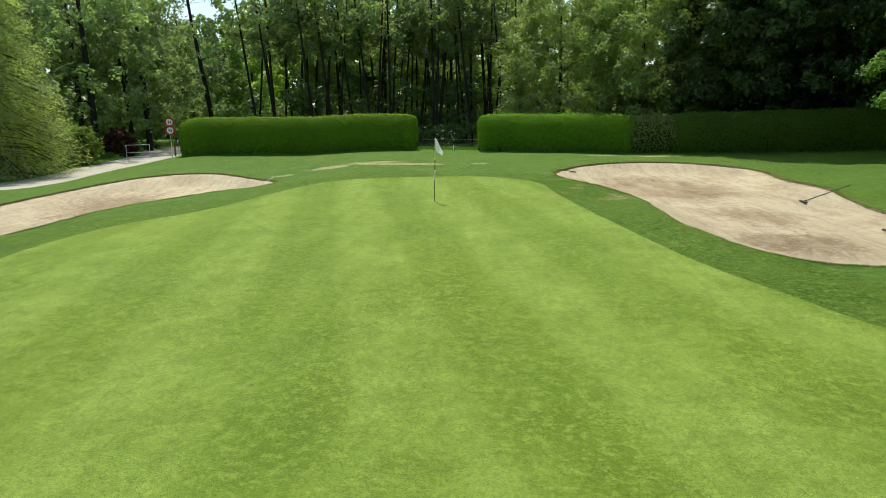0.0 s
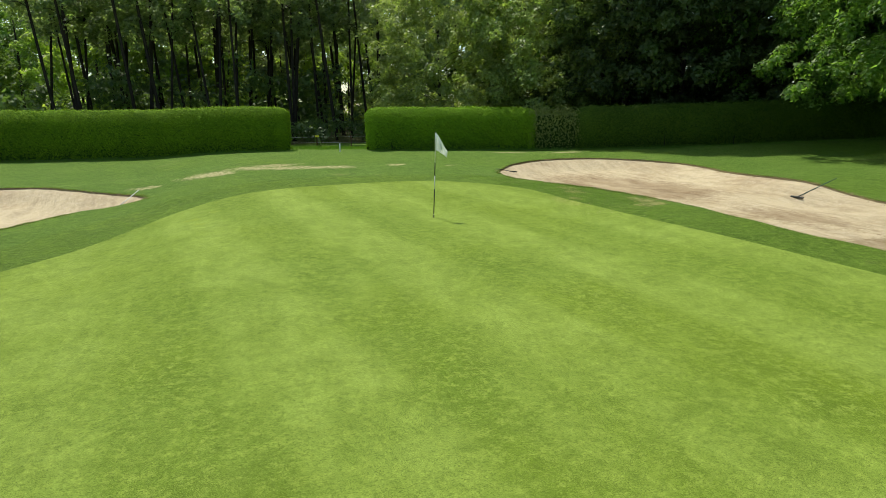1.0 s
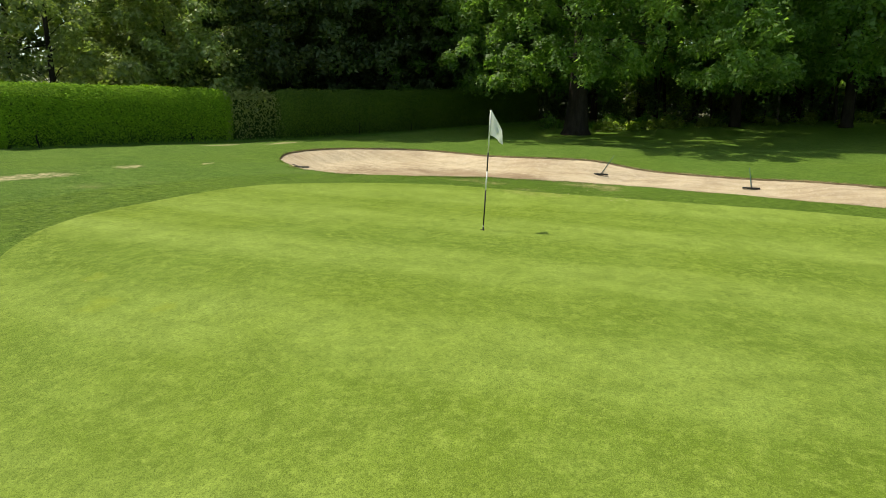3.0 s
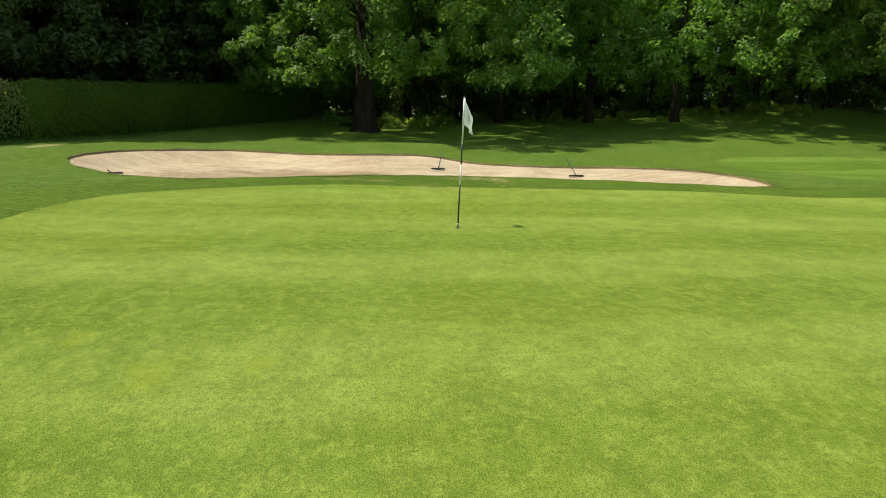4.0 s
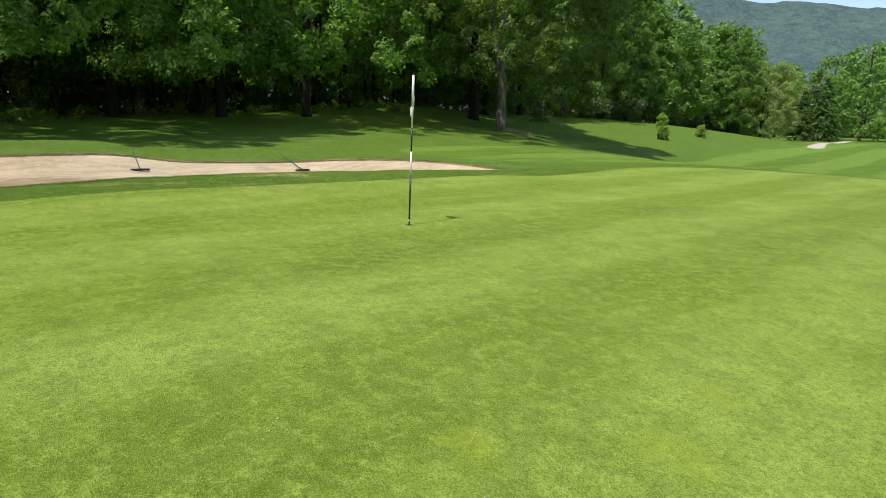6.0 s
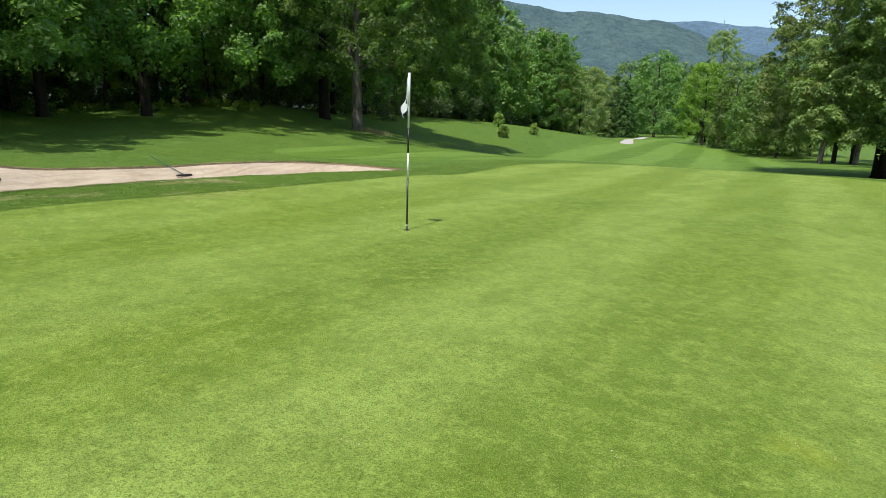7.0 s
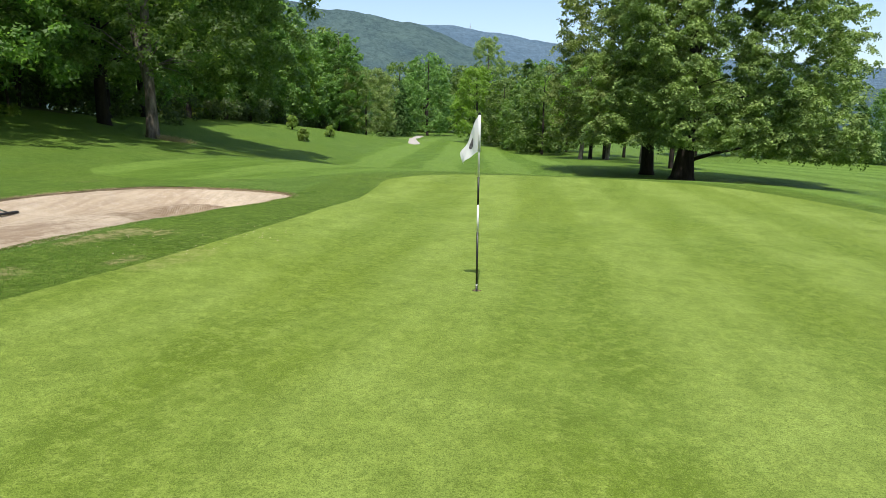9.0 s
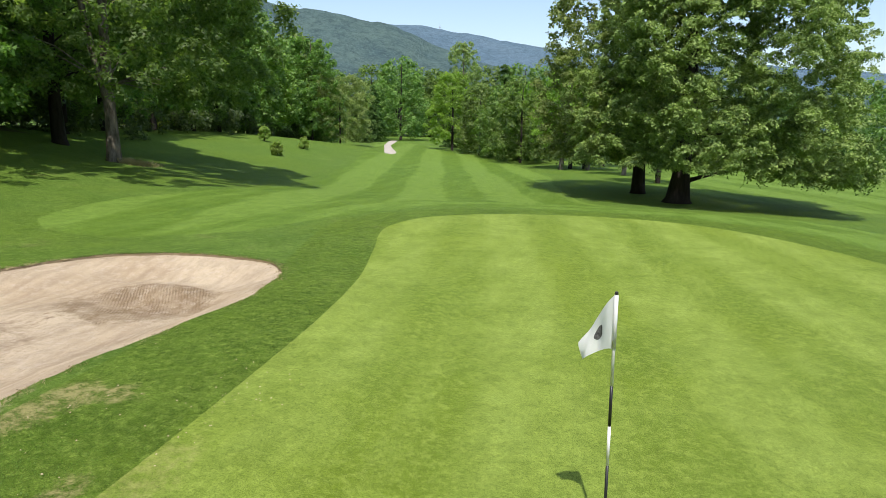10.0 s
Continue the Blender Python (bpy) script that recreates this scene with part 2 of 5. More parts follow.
YELLOW = plain_material("yellow_plastic", (0.75, 0.62, 0.04), (0.8, 0.68, 0.08), 12, 0.5, 0.4, 0, 0.02, 0.001)
PRINT = plain_material("printed_emblem", (0.02, 0.02, 0.022), (0.2, 0.2, 0.2), 45, 0.8, 0.1, 0, 0.02, 0.001)
GREENPAINT = plain_material("dark_green_handle", (0.03, 0.08, 0.06), (0.05, 0.11, 0.085), 10, 0.5, 0.4, 0, 0.05, 0.002)
BROWNWOOD = plain_material("brown_stained_wood", (0.1, 0.045, 0.03), (0.16, 0.08, 0.05), 6, 0.8, 0.2, 0, 0.3, 0.01)
WIRE = plain_material("pale_rope", (0.4, 0.42, 0.4), (0.5, 0.52, 0.5), 20, 0.7, 0.2, 0, 0.1, 0.002)


def cloth_material():
    m = Mat("white_flag_cloth", 0.8, 0.15)
    w = m.noise(220.0, 2)
    m.color(m.mix(m.range(w, 0.3, 0.7, 0.0, 1.0), (0.78, 0.79, 0.78), (0.86, 0.87, 0.86)))
    m.bump(w, 0.15, 0.001)
    tr = m.node("BsdfTranslucent")
    tr.inputs[0].default_value = (0.75, 0.78, 0.76, 1)
    mx = m.node("MixShader")
    mx.inputs[0].default_value = 0.35
    m.link(m.b.outputs[0], mx.inputs[1])
    m.link(tr.outputs[0], mx.inputs[2])
    m.link(mx.outputs[0], m.t.nodes["Material Output"].inputs[0])
    return m.m


CLOTH = cloth_material()


def leaf_material(name, dark, light, spread=0.5, through=0.5, rough=0.5, gloss=0.4):
    """Leaves: colour by leaf and by tree, a soft gloss, and light that comes through the blade."""
    m = Mat(name, rough, gloss)
    leaf = m.node("NewGeometry").outputs["Random Per Island"]
    tree = m.node("ObjectInfo").outputs["Random"]
    clump = m.noise(0.45, 3, 0.6)
    base = m.mix(m.math("POWER", leaf, 1.4), dark, light)
    base = m.mix(m.range(clump, 0.35, 0.7, 0.0, spread), base, tuple(min(1, c * 1.3) for c in light))
    hsv = m.node("HueSaturation")
    m.link(base, hsv.inputs["Color"])
    m.link(m.range(tree, 0, 1, 0.487, 0.513), hsv.inputs["Hue"])
    m.link(m.range(tree, 0, 1, 0.85, 1.15), hsv.inputs["Value"])
    base = hsv.outputs[0]
    m.color(base)
    tr = m.node("BsdfTranslucent")
    m.link(m.mix(1.0, base, (1.35, 1.5, 0.68), "MULTIPLY"), tr.inputs[0])
    mx = m.node("MixShader")
    mx.inputs[0].default_value = through
    m.link(m.b.outputs[0], mx.inputs[1])
    m.link(tr.outputs[0], mx.inputs[2])
    m.link(mx.outputs[0], m.t.nodes["Material Output"].inputs[0])
    return m.m


LEAF_OAK = leaf_material("oak_leaves", (0.075, 0.145, 0.032), (0.2, 0.315, 0.085), 0.5, 0.62)
LEAF_ASH = leaf_material("ash_leaves", (0.065, 0.12, 0.03), (0.18, 0.265, 0.075), 0.5, 0.58)
LEAF_BRIGHT = leaf_material("fresh_green_leaves", (0.15, 0.21, 0.045), (0.34, 0.41, 0.12), 0.5, 0.65)
LEAF_DARK = leaf_material("dark_woodland_leaves", (0.11, 0.155, 0.08), (0.25, 0.3, 0.16), 0.5, 0.62)
LEAF_BEECH = leaf_material("beech_leaves", (0.05, 0.1, 0.02), (0.27, 0.345, 0.095), 0.5, 0.27, 0.5, 0.25)
LEAF_GREY = leaf_material("grey_green_leaves", (0.08, 0.11, 0.05), (0.14, 0.18, 0.085))
LEAF_FAR = leaf_material("hazy_distant_leaves", (0.055, 0.12, 0.022), (0.185, 0.28, 0.058), 0.5, 0.36)
NEEDLE = leaf_material("conifer_sprays", (0.17, 0.21, 0.08), (0.44, 0.47, 0.21), 0.4, 0.62)
# leaves coloured darker to stand for deep shade in the wood
LEAF_SHADED = leaf_material("shade_darkened_leaves", (0.05, 0.085, 0.03), (0.13, 0.185, 0.07), 0.5, 0.5)
LEAF_LIME = leaf_material("lime_green_leaves", (0.13, 0.23, 0.03), (0.29, 0.42, 0.08), 0.4, 0.6)
LEAF_PALE = leaf_material("thin_pale_leaves", (0.14, 0.2, 0.065), (0.32, 0.38, 0.14), 0.4, 0.5)
SPRUCE = leaf_material("spruce_needles", (0.04, 0.085, 0.022), (0.1, 0.165, 0.045), 0.4, 0.3, 0.7, 0.08)
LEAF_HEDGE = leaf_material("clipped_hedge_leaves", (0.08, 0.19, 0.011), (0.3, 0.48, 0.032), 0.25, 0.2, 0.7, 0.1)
# same clipped hedge as LEAF_HEDGE, with the wood's shade put into its colour
LEAF_SHADED_HEDGE = leaf_material("shade_tinted_hedge_leaves", (0.045, 0.105, 0.012), (0.14, 0.235, 0.03), 0.25, 0.2, 0.7, 0.1)
LEAF_BROWNING = leaf_material("browning_hedge_leaves", (0.12, 0.17, 0.035), (0.27, 0.3, 0.09), 0.5, 0.4)
# colour darkened to stand for the shade among inner leaves and twigs
HEDGE_CORE = plain_material("hedge_inner_shade", (0.035, 0.065, 0.009), (0.07, 0.115, 0.016), 9, 0.9, 0.1, 0, 1.0, 0.08)
TUFT = leaf_material("grass_blades", (0.075, 0.145, 0.014), (0.135, 0.22, 0.03), 0.5, 0.4)
STRAW = leaf_material("dry_grass_blades", (0.24, 0.2, 0.09), (0.36, 0.31, 0.16), 0.5, 0.3)
RED_LEAF = leaf_material("copper_leaves", (0.05, 0.015, 0.015), (0.1, 0.03, 0.03))


# ---- building helpers ----
def fast_mesh(name, verts, faces, mats, index=None, smooth=False):
    """A mesh from arrays: verts (n, 3) and faces (m, k), all of one corner count."""
    me = bpy.data.meshes.new(name)
    v, f = np.asarray(verts, np.float32), np.asarray(faces, np.int32)
    me.vertices.add(len(v))
    me.vertices.foreach_set("co", v.ravel())
    me.loops.add(f.size)
    me.loops.foreach_set("vertex_index", f.ravel())
    me.polygons.add(len(f))
    me.polygons.foreach_set("loop_start", np.arange(0, f.size, f.shape[1], dtype=np.int32))
    for m in mats:
        me.materials.append(m)
    if index is not None:
        me.polygons.foreach_set("material_index", np.asarray(index, np.int32))
    me.polygons.foreach_set("use_smooth", np.full(len(f), smooth))
    me.update(calc_edges=True)
    me.validate()
    return me


def hang(name, me, parent=None, label=""):
    ob = new(name, me)
    if parent is not None:
        ob.parent = parent
    if label:
        ob["label"] = label
    return ob


def part(name, bm, material, parent, label="", smooth=False):
    me = bpy.data.meshes.new(name)
    bm.to_mesh(me)
    bm.free()
    me.materials.append(material)
    if smooth:
        for p in me.polygons:
            p.use_smooth = True
    return hang(name, me, parent, label)


def tube(bm, points, radii, sides=8):
    """A tube along points, with a radius at each, closed at both ends."""
    rings = []
    pts = [Vector(p) for p in points]
    for k, p in enumerate(pts):
        d = (pts[min(k + 1, len(pts) - 1)] - pts[max(k - 1, 0)]).normalized()
        a = d.orthogonal().normalized() if k == 0 else (a - d * a.dot(d)).normalized()
        b = d.cross(a)
        rings.append([bm.verts.new(p + (a * math.cos(2 * math.pi * s / sides) + b * math.sin(2 * math.pi * s / sides)) * radii[k]) for s in range(sides)])
    for r, q in zip(rings, rings[1:]):
        for s in range(sides):
            bm.faces.new((r[s], r[(s + 1) % sides], q[(s + 1) % sides], q[s]))
    bm.faces.new(rings[0][::-1])
    bm.faces.new(rings[-1])


def block(bm, size, m, bevel=0.0):
    made = bmesh.ops.create_cube(bm, size=1.0, matrix=m @ Matrix.Diagonal((*size, 1)))
    if bevel:
        edges = list({e for v in made["verts"] for e in v.link_edges})
        bmesh.ops.bevel(bm, geom=edges, offset=bevel, segments=2, affect="EDGES")


def smooth(a, b, v):
    t = np.clip((v - a) / (b - a), 0, 1)
    return t * t * (3 - 2 * t)


def spline(points, step):
    """A closed Catmull-Rom curve through points, resampled at about the given step."""
    p = np.array(points, float)
    out = []
    for k in range(len(p)):
        a, b, c, d = p[k - 1], p[k], p[(k + 1) % len(p)], p[(k + 2) % len(p)]
        n = max(2, int(np.linalg.norm(c - b) / step))
        for t in np.arange(n) / n:
            out.append(0.5 * (2 * b + (c - a) * t + (2 * a - 5 * b + 4 * c - d) * t * t + (3 * b - a - 3 * c + d) * t ** 3))
    return np.array(out)


def inside(poly, x, y):
    hit = np.zeros(x.shape, bool)
    for (ax, ay), (bx, by) in zip(poly, np.roll(poly, -1, 0)):
        if ay != by:
            hit ^= ((ay > y) != (by > y)) & (x < (bx - ax) * (y - ay) / (by - ay) + ax)
    return hit


def edge_distance(poly, x, y):
    best = np.full(x.shape, 1e9)
    for (ax, ay), (bx, by) in zip(poly, np.roll(poly, -1, 0)):
        dx, dy = bx - ax, by - ay
        t = np.clip(((x - ax) * dx + (y - ay) * dy) / (dx * dx + dy * dy + 1e-12), 0, 1)
        best = np.minimum(best, np.hypot(x - ax - t * dx, y - ay - t * dy))
    return best


def grow(poly, by):
    """The closed curve moved outwards by a distance."""
    d = np.roll(poly, -1, 0) - np.roll(poly, 1, 0)
    n = np.stack([d[:, 1], -d[:, 0]], 1) / np.linalg.norm(d, axis=1)[:, None]
    area = np.sum(poly[:, 0] * np.roll(poly[:, 1], -1) - np.roll(poly[:, 0], -1) * poly[:, 1])
    return poly + n * by * (1 if area > 0 else -1)


# ---- the lie of the land ----
def land(x, y):
    """Height of the ground: a gently tilted green, falling away in front, a bank towards the wood."""
    x, y = np.asarray(x, float), np.asarray(y, float)
    z = 0.016 * (np.clip(y, 0, 60) - 21.6) + 0.25 * smooth(26, 40, y)
    z = z - 1.8 * smooth(3, -22, y) - 1.6 * smooth(-20, -85, y) - 0.6 * smooth(-90, -170, y)
    z = z + (1.0 + 1.7 * smooth(30, -8, y)) * smooth(12, 46, x) * (1 - 0.55 * smooth(-50, -130, y))
    z = z + 1.2 * smooth(30, 47, x) * smooth(12, -8, y) * smooth(-95, -45, y)
    z = z - 1.25 * smooth(-6, -22, x) * smooth(-30, 12, y) * smooth(24, 12, y)
    z = z - 0.45 * smooth(-4, -9, x) * smooth(12, 24, y) * smooth(50, 34, y) - 1.1 * smooth(-15, -23, x) * smooth(24, 40, y)
    z = z + 0.17 * smooth(1.8, 4.6, x) * smooth(27, 17, x) * smooth(12, 17, y) * smooth(29, 23.5, y)
    z = z - 0.26 * smooth(10.0, 13.0, x) * smooth(21, 15, x) * smooth(23.4, 20.6, y) * smooth(12.8, 18.0, y)
    return z


def land_at(x, y):
    return float(land(x, y))


GREEN_EDGE = spline([(6.95, 6.5), (6.1, 10.0), (5.2, 13.4), (4.62, 16.3), (4.35, 19), (4.15, 22.3), (4.12, 25), (3.7, 27.2), (2.6, 28.5), (1, 28.9), (-1, 28.75), (-3.1, 28.3), (-5.0, 27.0), (-6.5, 25.2), (-8.0, 22.5), (-9.3, 20.3), (-9.9, 17.2), (-9.6, 13.5), (-8.6, 9.5), (-7.2, 6.3), (-5.2, 3), (-3, 0.8), (-0.5, 0), (2, 0.3), (4.5, 1.6), (6.4, 3.6)], 0.3)
FRINGE_EDGE = spline(grow(GREEN_EDGE, 2.0)[::4], 0.5)
BUNKER_A = spline([(5.8, 30.5), (7.4, 32.6), (9.8, 34.0), (12.6, 33.8), (14.5, 31.8), (15.1, 29.7), (14.4, 27), (13.9, 24.6), (13.9, 22.6), (13.8, 21.2), (13.5, 19.7), (13.3, 17.8), (13.1, 16.3), (12.7, 15.1), (11.9, 13.6), (10.5, 12.65), (8.9, 12.5), (7.85, 12.8), (7.05, 13.6), (6.5, 15), (6.3, 16.5), (6.4, 18.3), (6.55, 20), (6.5, 21.8), (6.25, 23.4), (6, 25.2), (5.7, 27.2), (5.5, 29)], 0.22)
BUNKER_B = spline([(-7.5, 29.9), (-8.1, 31.2), (-9.9, 32.9), (-11.7, 34.2), (-13.7, 34.1), (-15.5, 31.8), (-16.3, 28.5), (-16.5, 25), (-16, 21), (-14.5, 18), (-12.8, 17.5), (-12.2, 19.6), (-12.0, 22.2), (-11.4, 24.5), (-10.4, 26.5), (-9.3, 28.2), (-8.2, 29.0)], 0.22)
for edge in (BUNKER_A, BUNKER_B):
    edge += np.array([noise.noise_vector(Vector((*p, 0)) * 1.7)[:2] for p in edge]) * 0.07 + np.array([noise.noise_vector(Vector((*p, 5)) * 5.0)[:2] for p in edge]) * 0.06
ROAD_EDGE = spline([(-18.5, 48.5), (-20, 46.5), (-22, 43), (-22.2, 37.5), (-22.3, 32), (-25, 20), (-28.5, 20), (-26.5, 32), (-25.5, 40), (-25, 48), (-26, 56), (-30, 68), (-27, 69), (-22.5, 57)], 1.2)
FAIRWAY_EDGE = spline([(17.5, 10), (18.8, 5), (18.2, -1), (21, -18), (27, -42), (41, -85), (52, -125), (45, -130), (32, -108), (16, -84), (6, -50), (3.5, -30), (-1, -13), (-9, -6), (-12.5, 4), (-11, 12), (-8, 4), (-1, -3), (6, -2), (9.5, 5), (11.5, 10), (14.5, 11.5)], 1.5)
FAIRWAY_FAR = spline([(-8, -32), (-14, -24), (-30, -22), (-70, -40), (-90, -90), (-60, -110), (-20, -80), (-8, -55)], 3.0)
PATH_EDGE = spline([(31.6, -66.0), (37.6, -83.1), (44.4, -102.8), (55.7, -138.7), (61.0, -156.8), (59.3, -159.3), (54.2, -141.2), (44.2, -107.0), (37.5, -87.3), (31.4, -70.8)], 2.0)
CUP = np.array([(0.054 * math.cos(a), 21.6 + 0.054 * math.sin(a)) for a in np.linspace(0, 2 * math.pi, 16, endpoint=False)])


def build_ground():
    from mathutils.geometry import delaunay_2d_cdt
    pts, edges = [], []
    for loop in (GREEN_EDGE, FRINGE_EDGE, BUNKER_A, BUNKER_B, ROAD_EDGE, FAIRWAY_EDGE, FAIRWAY_FAR, PATH_EDGE, CUP):
        k = len(pts)
        pts += [tuple(p) for p in loop]
        edges += [(k + i, k + (i + 1) % len(loop)) for i in range(len(loop))]
    rings = [(-24, 34, -8, 46, 0.8), (-60, 80, -110, 80, 3.0), (-300, 300, -360, 300, 25.0), (-4200, 4200, -4200, 4200, 600.0)]
    for k, (x0, x1, y0, y1, s) in enumerate(rings):
        gx, gy = np.meshgrid(np.arange(x0, x1 + s / 2, s), np.arange(y0, y1 + s / 2, s))
        g = np.stack([gx.ravel(), gy.ravel()], 1)
        g[:, 0] += np.where(np.arange(len(g)) % 2, 0.13 * s, -0.13 * s)
        if k:
            a, b, c, d, q = rings[k - 1]
            g = g[~((g[:, 0] > a - q) & (g[:, 0] < b + q) & (g[:, 1] > c - q) & (g[:, 1] < d + q))]
        pts += [tuple(p) for p in g]
    vs, _, fs = delaunay_2d_cdt([Vector(p) for p in pts], edges, [], 0, 1e-4)[:3]
    v = np.array([tuple(p) for p in vs])
    f = np.array([tuple(t) for t in fs if len(t) == 3])
    c = v[f].mean(1)
    x, y = c[:, 0], c[:, 1]
    hole = inside(BUNKER_A, x, y) | inside(BUNKER_B, x, y) | inside(CUP, x, y)
    index = np.full(len(f), 2)
    wood = (y > 47.5 + 2 * np.sin(x * 0.4)) & (x > -17) & (y < 140) & (x < 90)
    wood |= (x > 39.5 + 1.5 * np.sin(y * 0.35)) & (y > -12) & (y < 140) & (x < 130)
    wood |= (x > 47 - 0.28 * (y + 12)) & (y < -12) & (y > -150) & (x < 170)
    index[wood] = 4
    index[inside(FAIRWAY_EDGE, x, y) | inside(FAIRWAY_FAR, x, y)] = 3
    index[inside(FRINGE_EDGE, x, y)] = 1
    index[inside(GREEN_EDGE, x, y)] = 0
    index[inside(ROAD_EDGE, x, y) | inside(PATH_EDGE, x, y)] = 5
    f, index = f[~hole], index[~hole]
    z = land(v[:, 0], v[:, 1])
    near = (np.abs(v[:, 0]) < 60) & (np.abs(v[:, 1]) < 70)
    rough = near & ~inside(grow(GREEN_EDGE, 0.4), v[:, 0], v[:, 1])
    z[rough] += [0.035 * noise.noise(Vector((a, b, 0)) * 0.9) + 0.05 * noise.noise(Vector((a, b, 3)) * 0.3) for a, b in v[rough]]
    ground = hang("ground", fast_mesh("ground", np.column_stack([v, z]), f, [GREEN, FRINGE, ROUGH, FAIRWAY, LITTER, ROAD], index, True))
    tagged(ground, "mown golf course turf with green, fringe, fairway and rough", "ground", kind="structure")


build_ground()


def sand_relief(x, y):
    """Raked swells in the sand, and the ridge and hollow at the near end of the long bunker."""
    z = np.array([0.08 * noise.noise(Vector((a, b, 7)) * 0.7) + 0.04 * noise.noise(Vector((a, b, 9)) * 2.6) for a, b in zip(x, y)])
    z += 0.17 * np.exp(-((x - 9.2) / 1.3) ** 2 - ((y - 14.9) / 0.5) ** 2)
    return z - 0.1 * np.exp(-((x - 8.9) / 1.5) ** 2 - ((y - 15.9) / 0.6) ** 2)


def build_bunker(edge, deep, label):
    """The sand of one bunker: a dished sheet that starts under the turf lip, and the cut soil edge round it."""
    from mathutils.geometry import delaunay_2d_cdt
    rim = grow(edge, 0.06)
    x0, y0, x1, y1 = *rim.min(0), *rim.max(0)
    gx, gy = np.meshgrid(np.arange(x0, x1, 0.24), np.arange(y0, y1, 0.24))
    g = np.stack([gx.ravel(), gy.ravel()], 1)
    g = g[inside(edge, g[:, 0], g[:, 1]) & (edge_distance(edge, g[:, 0], g[:, 1]) > 0.12)]
    pts = [Vector(p) for p in rim] + [Vector(p) for p in g]
    vs, _, fs = delaunay_2d_cdt(pts, [(i, (i + 1) % len(rim)) for i in range(len(rim))], [], 1, 1e-4)[:3]
    v = np.array([tuple(p) for p in vs])
    d = edge_distance(edge, v[:, 0], v[:, 1]) * inside(edge, v[:, 0], v[:, 1])
    z = land(v[:, 0], v[:, 1]) - SAND_DROP - deep * smooth(0, 1.5, d)
    z += sand_relief(v[:, 0], v[:, 1]) * smooth(0, 0.6, d)
    sand = hang("bunker_sand", fast_mesh("bunker_sand", np.column_stack([v, z]), [t for t in fs if len(t) == 3], [SAND], None, True))
    tagged(sand, label, "bunker", "sand bunkers")
    n = len(edge)
    top = np.column_stack([edge, land(edge[:, 0], edge[:, 1])])
    low = np.column_stack([grow(edge, -0.03), top[:, 2] - 0.3])
    k = np.arange(n)
    lip = np.stack([k, (k + 1) % n, (k + 1) % n + n, k + n], 1)
    hang("lip", fast_mesh("lip", np.vstack([top, low]), lip, [SOIL], None, True), sand, "cut edge of dark soil under the turf")


build_bunker(BUNKER_A, 0.4, "long kidney-shaped bunker of pale raked sand beside the green")
build_bunker(BUNKER_B, 0.42, "bunker of pale pinkish sand between the green and the road")

# ---- leaves and trees ----
RNG = np.random.default_rng(5)


def leaf_cards(centres, normals, size, long=1.7, rng=RNG, axis=None):
    """Small pointed leaves, one triangle each, at the centres."""
    n = len(centres)
    t = rng.normal(size=(n, 3)) if axis is None else axis + 0.28 * rng.normal(size=(n, 3))
    t -= normals * np.sum(t * normals, 1)[:, None]
    t /= np.linalg.norm(t, axis=1)[:, None] + 1e-9
    b = np.cross(normals, t)
    s = (size * rng.uniform(0.65, 1.35, n))[:, None]
    v = np.stack([centres - t * s * long * 0.4 - b * s * 0.55, centres - t * s * long * 0.3 + b * s * 0.6, centres + t * s * long * 0.65], 1)
    return v.reshape(-1, 3)


def leaf_mesh(name, centres, normals, size, material, long=1.7, rng=RNG, axis=None):
    v = leaf_cards(centres, normals, size, long, rng, axis)
    return fast_mesh(name, v, np.arange(len(v)).reshape(-1, 3), [material])


def unit(v):
    return v / (np.linalg.norm(v, axis=-1, keepdims=True) + 1e-9)


def clump_leaves(centres, radii, per, rng, flat=0.62, droop=0.0):
    """Leaves on and in lumpy clumps: places and outward normals."""
    k = np.repeat(np.arange(len(centres)), np.maximum(8, (per * (radii / radii.mean()) ** 2).astype(int)))
    d = unit(rng.normal(size=(len(k), 3)))
    d[:, 2] = np.where((d[:, 2] < -0.2) & (rng.uniform(0, 1, len(k)) < 0.45), -d[:, 2], d[:, 2])
    r = radii[k] * rng.uniform(0.2, 1.1, len(k)) ** 0.45
    r *= 0.78 + 0.32 * np.sin(d[:, 0] * 4.1 + k) * np.sin(d[:, 1] * 3.7 + 2 * k)
    off = d * r[:, None] * np.array([1, 1, flat])
    tilt = rng.normal(size=(len(centres), 2))[k] * 0.4
    off[:, 2] += off[:, 0] * tilt[:, 0] + off[:, 1] * tilt[:, 1]
    off[:, 2] -= droop * (off[:, 0] ** 2 + off[:, 1] ** 2) / (radii[k] + 0.1)
    nrm = unit(d * np.array([0.9, 0.9, 0.6]) + np.array([0, 0, 0.6]) + 0.5 * rng.normal(size=(len(k), 3)))
    return centres[k] + off, nrm


def crown_points(n, height, base, radius, rng, top=0.55, low=0.5, settle=0.9):
    """Clump centres through a crown's envelope, most of them near its outside."""
    u = rng.uniform(0, 1, n) ** settle
    z = base + (height - base) * u
    wide = np.where(u < 0.35, low + (1 - low) * np.sin(u / 0.35 * math.pi / 2), np.cos(np.clip((u - 0.35) / 0.72, 0, 1) * math.pi / 2) ** top)
    a = rng.uniform(0, 2 * math.pi, n)
    lobes = 0.96 + 0.12 * np.sin(2 * a + rng.uniform(0, 6)) + 0.12 * np.sin(5 * a + 7 * u + rng.uniform(0, 6))
    r = radius * wide * lobes * rng.uniform(0.3, 1.0, n) ** 0.45
    return np.column_stack([r * np.cos(a), r * np.sin(a), z])


